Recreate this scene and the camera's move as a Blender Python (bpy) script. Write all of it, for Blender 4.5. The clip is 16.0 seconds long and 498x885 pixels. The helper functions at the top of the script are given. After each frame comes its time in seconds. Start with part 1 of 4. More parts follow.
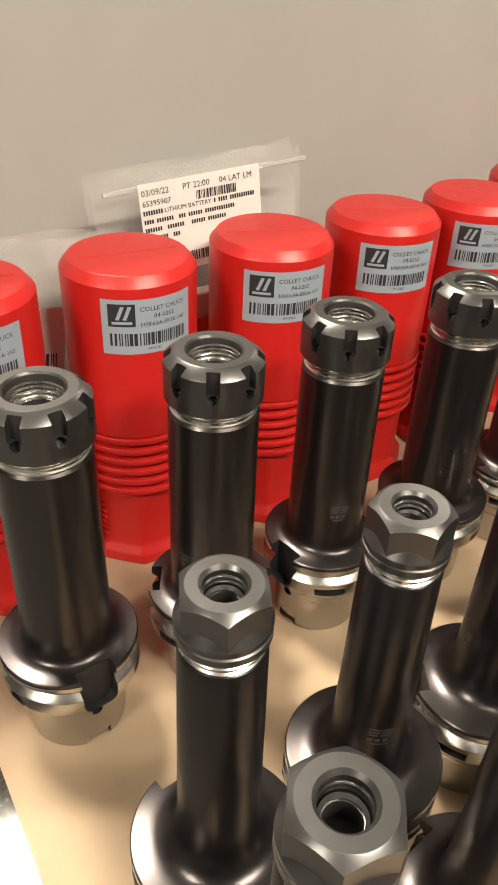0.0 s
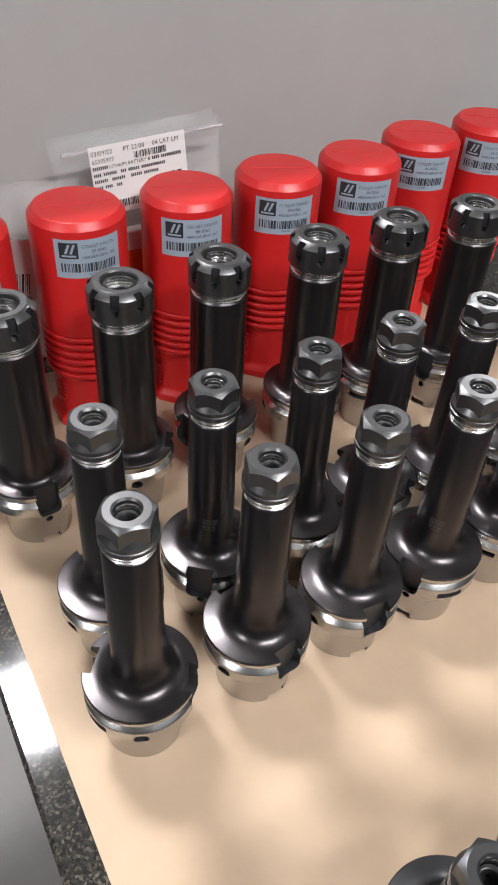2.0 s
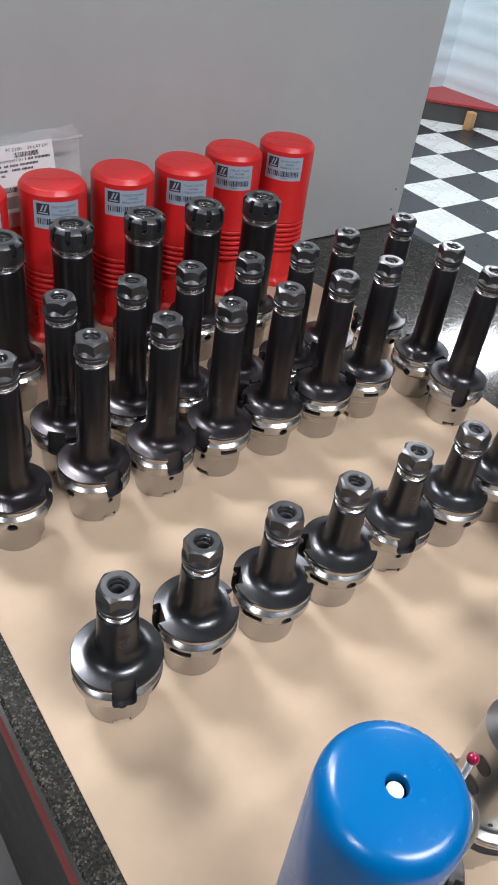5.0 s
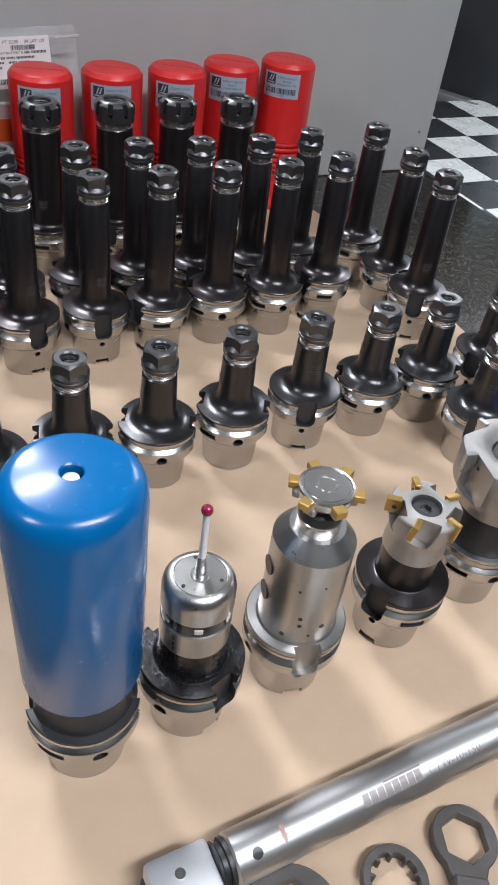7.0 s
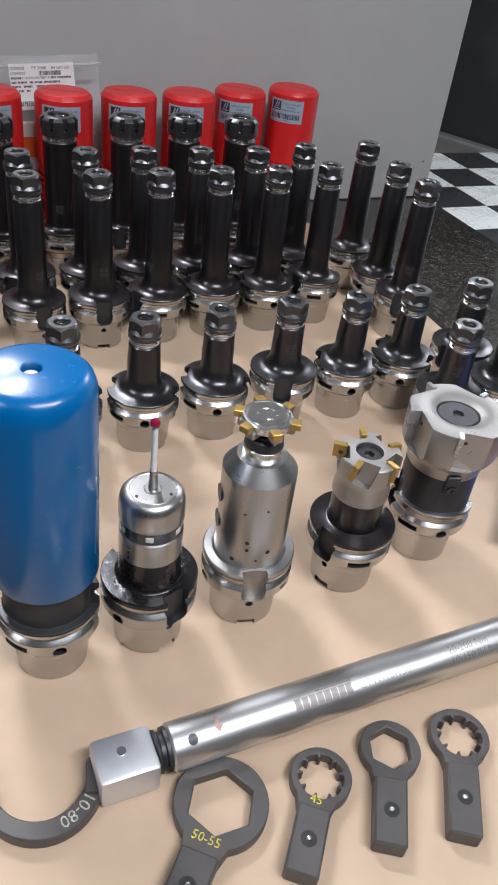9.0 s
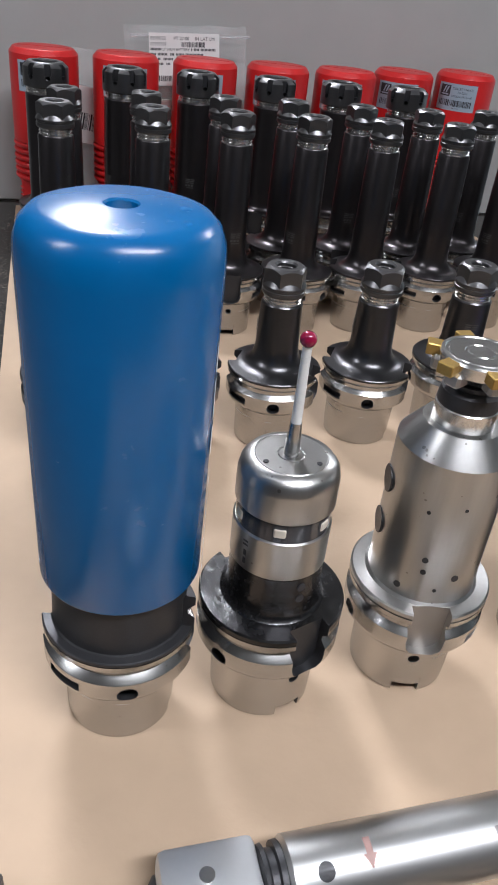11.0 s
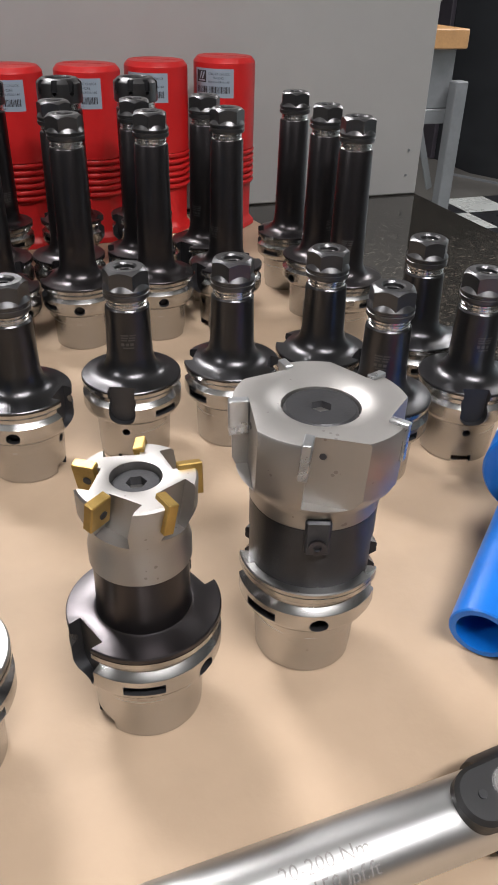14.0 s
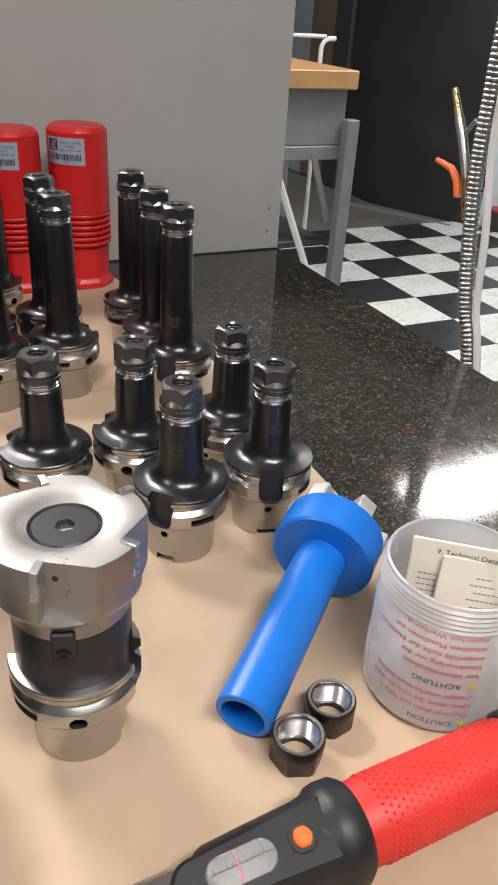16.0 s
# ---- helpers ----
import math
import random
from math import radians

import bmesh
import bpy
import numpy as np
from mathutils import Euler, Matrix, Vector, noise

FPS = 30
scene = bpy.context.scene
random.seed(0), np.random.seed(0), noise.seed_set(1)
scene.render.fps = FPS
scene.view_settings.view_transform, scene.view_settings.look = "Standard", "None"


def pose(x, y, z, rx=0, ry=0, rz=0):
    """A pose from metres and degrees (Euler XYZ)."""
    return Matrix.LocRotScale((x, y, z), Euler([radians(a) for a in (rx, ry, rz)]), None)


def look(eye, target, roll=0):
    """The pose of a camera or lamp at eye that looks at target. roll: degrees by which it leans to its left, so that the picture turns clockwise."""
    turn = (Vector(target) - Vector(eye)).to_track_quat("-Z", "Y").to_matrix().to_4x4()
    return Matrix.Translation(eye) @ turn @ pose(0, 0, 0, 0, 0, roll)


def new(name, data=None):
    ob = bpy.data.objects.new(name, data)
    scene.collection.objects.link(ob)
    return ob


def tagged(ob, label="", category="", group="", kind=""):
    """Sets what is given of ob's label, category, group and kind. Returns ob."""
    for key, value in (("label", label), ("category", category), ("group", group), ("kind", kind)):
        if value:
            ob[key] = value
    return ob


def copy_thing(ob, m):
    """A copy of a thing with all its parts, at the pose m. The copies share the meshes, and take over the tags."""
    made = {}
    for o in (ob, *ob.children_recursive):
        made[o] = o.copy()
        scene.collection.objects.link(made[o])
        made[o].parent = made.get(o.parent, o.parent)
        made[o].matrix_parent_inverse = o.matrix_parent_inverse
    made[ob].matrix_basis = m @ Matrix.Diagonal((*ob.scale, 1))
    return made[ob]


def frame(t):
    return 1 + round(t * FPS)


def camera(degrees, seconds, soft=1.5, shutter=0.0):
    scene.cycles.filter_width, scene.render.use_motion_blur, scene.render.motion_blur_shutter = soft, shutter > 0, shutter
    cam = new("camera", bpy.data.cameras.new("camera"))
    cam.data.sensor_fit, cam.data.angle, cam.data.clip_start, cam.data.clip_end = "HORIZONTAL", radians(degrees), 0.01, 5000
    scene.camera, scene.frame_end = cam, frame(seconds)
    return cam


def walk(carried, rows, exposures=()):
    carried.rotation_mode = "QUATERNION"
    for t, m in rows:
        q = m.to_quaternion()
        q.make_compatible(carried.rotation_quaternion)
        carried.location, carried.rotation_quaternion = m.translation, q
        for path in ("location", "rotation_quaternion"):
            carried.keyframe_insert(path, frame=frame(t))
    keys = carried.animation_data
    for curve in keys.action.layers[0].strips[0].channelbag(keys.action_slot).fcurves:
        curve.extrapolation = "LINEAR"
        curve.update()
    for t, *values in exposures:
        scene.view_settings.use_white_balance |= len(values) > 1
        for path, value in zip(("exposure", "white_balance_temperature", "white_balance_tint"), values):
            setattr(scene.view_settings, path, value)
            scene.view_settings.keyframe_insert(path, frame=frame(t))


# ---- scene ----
cam = camera(36.44, 16.0, 1.8)
PATH = [
    (0, (-0.0003, 0.0007, 0.3280), (0.7951, 1.2483, -0.6969), 2.65),
    (0.5, (0.0016, -0.0417, 0.3551), (0.7489, 1.1797, -0.7357), 2.72),
    (1, (0.0063, -0.0790, 0.3747), (0.7208, 1.1115, -0.7708), 2.83),
    (1.5, (0.0004, -0.1165, 0.3999), (0.7035, 1.0434, -0.7834), 3.40),
    (2, (-0.0080, -0.1558, 0.4229), (0.6946, 0.9907, -0.7737), 3.85),
    (2.5, (-0.0107, -0.2014, 0.4500), (0.6942, 0.9484, -0.7421), 4.42),
    (3, (-0.0067, -0.2517, 0.4680), (0.7093, 0.9048, -0.7109), 5.03),
    (3.5, (-0.0115, -0.2952, 0.4862), (0.7307, 0.8496, -0.6880), 5.36),
    (4, (-0.0402, -0.3196, 0.4996), (0.7630, 0.7916, -0.6666), 5.91),
    (4.5, (-0.0757, -0.3613, 0.5106), (0.7951, 0.7098, -0.6445), 7.07),
    (5, (-0.0736, -0.3974, 0.5012), (0.8183, 0.6691, -0.6421), 8.60),
    (5.2, (-0.0580, -0.4097, 0.4929), (0.8260, 0.6639, -0.6499), 9.34),
    (7.3, (0.0344, -0.5806, 0.4366), (0.7136, 0.6209, -0.7189), 7.92),
    (7.5, (0.0388, -0.5907, 0.4368), (0.7069, 0.6220, -0.7134), 7.75),
    (8, (0.0370, -0.6068, 0.4277), (0.7022, 0.6223, -0.7067), 7.78),
    (8.5, (0.0385, -0.6503, 0.4282), (0.7013, 0.6056, -0.6778), 7.66),
    (9, (0.0392, -0.6577, 0.4251), (0.6897, 0.6263, -0.6558), 7.70),
    (9.5, (0.0229, -0.6482, 0.3984), (0.6343, 0.6872, -0.6422), 7.42),
    (9.7, (0.0258, -0.6419, 0.3815), (0.6254, 0.7107, -0.6437), 7.82),
    (11.8, (0.1024, -0.5283, 0.2551), (0.4428, 0.9507, -0.7128), 4.34),
    (12, (0.1165, -0.5280, 0.2528), (0.4593, 0.9474, -0.7196), 3.88),
    (12.5, (0.1513, -0.5323, 0.2545), (0.5279, 0.9380, -0.7132), 2.95),
    (13, (0.1872, -0.5433, 0.2667), (0.6011, 0.9148, -0.7042), 2.11),
    (13.5, (0.2223, -0.5486, 0.2701), (0.6844, 0.8992, -0.6946), 1.56),
    (14, (0.2614, -0.5504, 0.2781), (0.7856, 0.8786, -0.6827), 1.64),
    (14.5, (0.2970, -0.5572, 0.2838), (0.8860, 0.8503, -0.6713), 2.06),
    (15, (0.3308, -0.5598, 0.2863), (0.9714, 0.8313, -0.6595), 2.50),
    (15.5, (0.3530, -0.5696, 0.3011), (1.0309, 0.8114, -0.6333), 2.86),
    (16, (0.3297, -0.5808, 0.3315), (1.0294, 0.8027, -0.5830), 3.76),
]
walk(cam, [(t, look(eye, target, roll)) for t, eye, target, roll in PATH],
     [(0, 1.02, 8100, 9), (1, 0.84, 7350, 11), (1.5, 0.72, 6550, 12), (2.5, 0.54, 6150, 12), (5, 0.33, 5850, 11), (9, 0.12, 5850, 13), (12, 0.10, 6000, 13), (16, 0.15, 6550, 14)])

# ---- light ----
world = bpy.data.worlds.new("world")
world.use_nodes = True
world.node_tree.nodes["Background"].inputs[0].default_value = (0.75, 0.85, 1.0, 1)
world.node_tree.nodes["Background"].inputs[1].default_value = 0.12
scene.world = world


def tube_lamp(x, y, z, lx, ly, watts, colour=(1.0, 0.98, 0.95), turn=0):
    lamp = bpy.data.lights.new("ceiling_tube_light", "AREA")
    lamp.shape, lamp.size, lamp.size_y, lamp.energy, lamp.color = "RECTANGLE", lx, ly, watts, colour
    ob = new("ceiling_tube_light", lamp)
    ob.matrix_world = pose(x, y, z, 0, 0, turn)
    return ob


CEIL = 2.1
# second, fourth and fifth are unseen fixtures added for streaks and fill light
FIXTURES = [(-0.08, 1.25, 0.5, 0.24, 49), (-0.08, 3.0, 0.4, 1.2, 75), (3.2, 1.95, 1.2, 0.35, 60), (0.55, -1.35, 1.2, 0.22, 56), (-2.2, -0.6, 1.2, 0.22, 39)]
for fx, fy, lx, ly, watts in FIXTURES:
    tube_lamp(fx, fy, 1.9, lx, ly, watts)

# ---- materials ----


def mat(name, colour, rough=0.5, metal=0.0, vary=0.12, scale=40.0, bump=0.0, bump_scale=300.0, rough_vary=0.1, spec=0.5, stretch=None, specks=0.0, **extra):
    m = bpy.data.materials.new(name)
    m.use_nodes = True
    nt = m.node_tree
    b = nt.nodes["Principled BSDF"]
    b.inputs["Metallic"].default_value = metal
    b.inputs["Specular IOR Level"].default_value = spec
    for k, v in extra.items():
        b.inputs[k.replace("_", " ")].default_value = v
    tc = nt.nodes.new("ShaderNodeTexCoord")
    n1 = nt.nodes.new("ShaderNodeTexNoise")
    n1.inputs["Scale"].default_value, n1.inputs["Detail"].default_value = scale, 6
    where = tc.outputs["Object"]
    if stretch:
        grain = nt.nodes.new("ShaderNodeVectorMath")
        grain.operation = "MULTIPLY"
        grain.inputs[1].default_value = stretch
        nt.links.new(where, grain.inputs[0])
        where = grain.outputs[0]
    nt.links.new(where, n1.inputs["Vector"])
    n2 = nt.nodes.new("ShaderNodeTexNoise")
    n2.inputs["Scale"].default_value, n2.inputs["Detail"].default_value = scale * 6, 4
    nt.links.new(where, n2.inputs["Vector"])
    mix = nt.nodes.new("ShaderNodeMath")
    mix.operation = "MULTIPLY_ADD"
    mix.inputs[1].default_value = 0.4
    nt.links.new(n2.outputs["Fac"], mix.inputs[0])
    half = nt.nodes.new("ShaderNodeMath")
    half.operation = "MULTIPLY"
    half.inputs[1].default_value = 0.6
    nt.links.new(n1.outputs["Fac"], half.inputs[0])
    nt.links.new(half.outputs[0], mix.inputs[2])
    ramp = nt.nodes.new("ShaderNodeMapRange")
    ramp.inputs["From Min"].default_value, ramp.inputs["From Max"].default_value = 0.3, 0.7
    ramp.inputs["To Min"].default_value, ramp.inputs["To Max"].default_value = 1 - vary, 1 + vary
    nt.links.new(mix.outputs[0], ramp.inputs["Value"])
    tint = nt.nodes.new("ShaderNodeVectorMath")
    tint.operation = "SCALE"
    tint.inputs[0].default_value = colour
    nt.links.new(ramp.outputs[0], tint.inputs["Scale"])
    colour_out = tint.outputs[0]
    if specks:
        # scattered oil and rust specks, thicker in some places than others
        cell = nt.nodes.new("ShaderNodeTexVoronoi")
        cell.inputs["Scale"].default_value = 300
        nt.links.new(tc.outputs["Object"], cell.inputs["Vector"])
        patch = nt.nodes.new("ShaderNodeTexNoise")
        patch.inputs["Scale"].default_value, patch.inputs["Detail"].default_value = 90, 4
        nt.links.new(tc.outputs["Object"], patch.inputs["Vector"])
        size = nt.nodes.new("ShaderNodeMapRange")
        size.inputs["From Min"].default_value, size.inputs["From Max"].default_value = 0.54, 0.74
        size.inputs["To Min"].default_value, size.inputs["To Max"].default_value = 0.0, 0.34
        nt.links.new(patch.outputs["Fac"], size.inputs["Value"])
        less = nt.nodes.new("ShaderNodeMath")
        less.operation = "LESS_THAN"
        nt.links.new(cell.outputs["Distance"], less.inputs[0])
        nt.links.new(size.outputs[0], less.inputs[1])
        amount = nt.nodes.new("ShaderNodeMath")
        amount.operation = "MULTIPLY"
        amount.inputs[1].default_value = specks
        nt.links.new(less.outputs[0], amount.inputs[0])
        spot = nt.nodes.new("ShaderNodeMix")
        spot.data_type = "RGBA"
        spot.inputs["B"].default_value = (0.07, 0.05, 0.035, 1)
        nt.links.new(amount.outputs[0], spot.inputs["Factor"])
        nt.links.new(colour_out, spot.inputs["A"])
        colour_out = spot.outputs["Result"]
    nt.links.new(colour_out, b.inputs["Base Color"])
    rr = nt.nodes.new("ShaderNodeMapRange")
    rr.inputs["From Min"].default_value, rr.inputs["From Max"].default_value = 0.3, 0.7
    rr.inputs["To Min"].default_value, rr.inputs["To Max"].default_value = max(0.02, rough - rough_vary), min(1, rough + rough_vary)
    nt.links.new(mix.outputs[0], rr.inputs["Value"])
    nt.links.new(rr.outputs[0], b.inputs["Roughness"])
    if bump:
        n3 = nt.nodes.new("ShaderNodeTexNoise")
        n3.inputs["Scale"].default_value, n3.inputs["Detail"].default_value = bump_scale, 5
        nt.links.new(tc.outputs["Object"], n3.inputs["Vector"])
        bp = nt.nodes.new("ShaderNodeBump")
        bp.inputs["Strength"].default_value, bp.inputs["Distance"].default_value = bump, 0.001
        nt.links.new(n3.outputs["Fac"], bp.inputs["Height"])
        nt.links.new(bp.outputs[0], b.inputs["Normal"])
    return m


def stone(name):
    """Polished dark granite: crystals of near black, brown and grey."""
    m = mat(name, (0.03, 0.03, 0.03), 0.085, rough_vary=0.03)
    nt = m.node_tree
    b = nt.nodes["Principled BSDF"]
    tc = nt.nodes["Texture Coordinate"]
    v = nt.nodes.new("ShaderNodeTexVoronoi")
    v.inputs["Scale"].default_value = 640
    n = nt.nodes.new("ShaderNodeTexNoise")
    n.inputs["Scale"].default_value, n.inputs["Detail"].default_value, n.inputs["Roughness"].default_value = 75, 8, 0.75
    nt.links.new(tc.outputs["Object"], v.inputs["Vector"])
    nt.links.new(tc.outputs["Object"], n.inputs["Vector"])
    sep = nt.nodes.new("ShaderNodeSeparateColor")
    nt.links.new(v.outputs["Color"], sep.inputs[0])
    add = nt.nodes.new("ShaderNodeMath")
    add.operation = "MULTIPLY"
    nt.links.new(sep.outputs[0], add.inputs[0])
    nt.links.new(n.outputs["Fac"], add.inputs[1])
    cr = nt.nodes.new("ShaderNodeValToRGB")
    e = cr.color_ramp.elements
    e[0].position, e[0].color = 0.06, (0.016, 0.0155, 0.015, 1)
    e[1].position, e[1].color = 0.56, (0.125, 0.110, 0.088, 1)
    k = e.new(0.36)
    k.color = (0.036, 0.033, 0.028, 1)
    nt.links.new(add.outputs[0], cr.inputs["Fac"])
    nt.links.new(cr.outputs["Color"], b.inputs["Base Color"])
    return m


def plain(name, colour, rough=0.5, metal=0.0, **extra):
    m = bpy.data.materials.new(name)
    m.use_nodes = True
    b = m.node_tree.nodes["Principled BSDF"]
    b.inputs["Base Color"].default_value = (*colour, 1)
    b.inputs["Roughness"].default_value, b.inputs["Metallic"].default_value = rough, metal
    for k, v in extra.items():
        b.inputs[k.replace("_", " ")].default_value = v
    return m


BLACK = mat("black_oxide_steel", (0.072, 0.066, 0.068), 0.29, 0.92, 0.05, 20, 0.0, 900, 0.015, 0.35)
NUTGREY = mat("worn_black_nut_steel", (0.130, 0.129, 0.131), 0.34, 0.92, 0.08, 30, 0.0, 900, 0.03)
SATINBLACK = mat("satin_black_steel", (0.078, 0.077, 0.080), 0.29, 0.92, 0.05, 20, 0.0, 900, 0.02)
DARK = mat("dark_steel_and_hole_shade", (0.046, 0.046, 0.049), 0.42, 0.5, 0.12, 60, 0.10, 900, 0.06)
OILY = mat("oily_black_steel", (0.065, 0.064, 0.066), 0.24, 0.9, 0.15, 60, 0.35, 220, 0.12)
TOOLGREY = mat("dark_grey_spanner_steel", (0.095, 0.088, 0.083), 0.45, 0.4, 0.10, 40, 0.06, 900, 0.06)
STEEL = mat("ground_steel", (0.49, 0.485, 0.475), 0.25, 1.0, 0.05, 30, 0.0, 900, 0.035, stretch=(0.15, 0.15, 5.0), specks=0.5)
BRIGHT = mat("bright_turned_steel", (0.66, 0.655, 0.64), 0.25, 1.0, 0.03, 60, 0.0, 900, 0.02, stretch=(0.2, 0.2, 4.0))
SANDED = mat("sanded_pale_steel", (0.74, 0.75, 0.76), 0.5, 0.9, 0.04, 60, 0.0, 900, 0.05)
CHROME = mat("satin_chromed_tube", (0.60, 0.60, 0.59), 0.38, 1.0, 0.03, 30, 0.0, 900, 0.02, stretch=(0.2, 4.0, 4.0))
SATIN = mat("satin_chromed_steel", (0.50, 0.495, 0.48), 0.33, 1.0, 0.07, 40, 0.0, 900, 0.05, stretch=(2.5, 2.5, 0.25), specks=0.5)
NICKEL = mat("nickel_plated_cutter_steel", (0.44, 0.425, 0.405), 0.47, 1.0, 0.04, 25, 0.05, 1400, 0.03, specks=0.35)
GOLD = mat("gold_coated_carbide", (0.50, 0.33, 0.10), 0.40, 0.85, 0.12, 200, 0.08, 900)
CARBIDE = mat("bare_carbide", (0.52, 0.53, 0.54), 0.3, 0.9, 0.04, 60)
RED = mat("red_moulded_plastic", (0.60, 0.018, 0.018), 0.38, 0.0, 0.06, 30, 0.12, 700, 0.08)
GRIPRED = mat("red_rubber_grip", (0.68, 0.035, 0.025), 0.5, 0.0, 0.08, 60, 0.2, 600, 0.08)
BLUE = mat("blue_dipped_plastic", (0.003, 0.115, 0.33), 0.25, 0.0, 0.05, 25, 0.015, 120, 0.04)
BLUE2 = mat("bright_blue_plastic", (0.005, 0.155, 0.60), 0.33, 0.0, 0.06, 40, 0.1, 500, 0.06)
KRAFT = mat("tan_kraft_sheet", (0.476, 0.352, 0.243), 0.62, 0.0, 0.06, 9, 0.12, 260, 0.06, 0.3)
GRANITE = stone("polished_black_granite")
PANEL = mat("grey_painted_sheet_metal", (0.42, 0.415, 0.40), 0.42, 0.0, 0.04, 5, 0.08, 350, 0.05)
REDPAINT = mat("red_painted_trim", (0.33, 0.03, 0.03), 0.45, 0.0, 0.15, 30, 0.1)
CABINET = mat("dark_cabinet_paint", (0.05, 0.048, 0.046), 0.5, 0.0, 0.2, 20, 0.1)
CONCRETE = mat("grey_concrete_floor", (0.125, 0.118, 0.108), 0.5, 0.0, 0.25, 3, 0.2, 60, 0.1)
TILEW = mat("white_vinyl_tile", (0.66, 0.68, 0.65), 0.28, 0.0, 0.07, 6, 0.04, 40, 0.06)
TILEB = mat("black_vinyl_tile", (0.03, 0.03, 0.033), 0.3, 0.0, 0.25, 6, 0.04, 40, 0.06)
DARKWALL = mat("near_black_painted_wall", (0.016, 0.018, 0.021), 0.55, 0.0, 0.2, 4, 0.1, 60)
PALEWALL = mat("pale_blue_corrugated_sheet", (0.62, 0.72, 0.75), 0.45, 0.0, 0.06, 3, 0.1, 60)
SHOPWALL = mat("dark_grey_shop_wall", (0.12, 0.12, 0.12), 0.7, 0.0, 0.15, 3, 0.1, 60)
CEILPAINT = mat("white_ceiling_paint", (0.62, 0.61, 0.59), 0.8, 0.0, 0.05, 3, 0.1, 60)

WOOD = mat("maple_butcher_block", (0.50, 0.28, 0.12), 0.42, 0.0, 0.15, 18, 0.1, 120)
GREYPAINT = mat("grey_enamel_bench_frame", (0.20, 0.21, 0.22), 0.45, 0.0, 0.1, 12, 0.08, 120)
DOORBROWN = mat("brown_door_wood", (0.14, 0.115, 0.08), 0.5, 0.0, 0.25, 6, 0.1, 80, stretch=(4, 4, 0.4))
FRAMEDARK = mat("dark_purplish_paint", (0.045, 0.040, 0.050), 0.5, 0.0, 0.15, 8, 0.1)
PALEPANEL = mat("pale_blue_grey_panel", (0.30, 0.33, 0.36), 0.5, 0.0, 0.15, 5, 0.1)
WHITEPAINT = mat("white_enamel_tube", (0.72, 0.72, 0.70), 0.4, 0.0, 0.06, 20)
STICKER = mat("silver_grey_paper_sticker", (0.33, 0.39, 0.46), 0.4, 0.0, 0.03, 30)
PAPER = mat("white_label_paper", (0.78, 0.77, 0.75), 0.6, 0.0, 0.03, 30)
CREAM = mat("cream_leaflet_paper", (0.74, 0.68, 0.57), 0.7, 0.0, 0.05, 40)
INK = plain("black_print_and_hole_shade", (0.03, 0.03, 0.035), 0.5)
GREYINK = plain("grey_print", (0.22, 0.22, 0.23), 0.5)
REDINK = plain("red_print", (0.55, 0.05, 0.08), 0.5)
ETCH = plain("etched_steel_mark", (0.095, 0.093, 0.09), 0.45, 0.4)
ETCH2 = plain("grey_etching", (0.27, 0.245, 0.235), 0.5, 0.2)
ETCH3 = plain("faint_grey_etching", (0.30, 0.285, 0.275), 0.5, 0.3)
YELLOWPEN = mat("yellow_paint_pen", (0.50, 0.44, 0.05), 0.5, 0.0, 0.6, 500)
WHITEPEN = mat("cream_paint_pen", (0.46, 0.44, 0.36), 0.5, 0.0, 0.6, 500)
ORANGE = mat("orange_plastic", (0.85, 0.16, 0.03), 0.4, 0.0, 0.05, 60)
RUBBER = mat("black_moulded_rubber", (0.014, 0.014, 0.0145), 0.47, 0.0, 0.10, 60, 0.05, 1600)
CERAMIC = mat("white_ceramic", (0.80, 0.79, 0.76), 0.3, 0.0, 0.03, 60)
RUBY = plain("ruby_ball", (0.26, 0.006, 0.04), 0.08, 0.0, Coat_Weight=0.6)
SMOKE = plain("smoked_clear_window", (0.10, 0.10, 0.11), 0.08, 0.0, Transmission_Weight=0.5)
CLEAR = plain("clear_window", (0.9, 0.9, 0.9), 0.04, 0.0, Transmission_Weight=0.95)
MILKY = plain("translucent_milky_plastic", (0.94, 0.94, 0.95), 0.26, 0.0, Transmission_Weight=0.68)
BRASS = mat("yellow_zinc_brass", (0.60, 0.48, 0.24), 0.3, 1.0, 0.15, 90)
LAMPWHITE = plain("white_fixture_enamel", (0.8, 0.8, 0.8), 0.5)
GLOW = plain("lit_tube", (0.9, 0.9, 0.9), 0.5, Emission_Strength=3.0, Emission_Color=(1, 0.98, 0.94, 1))


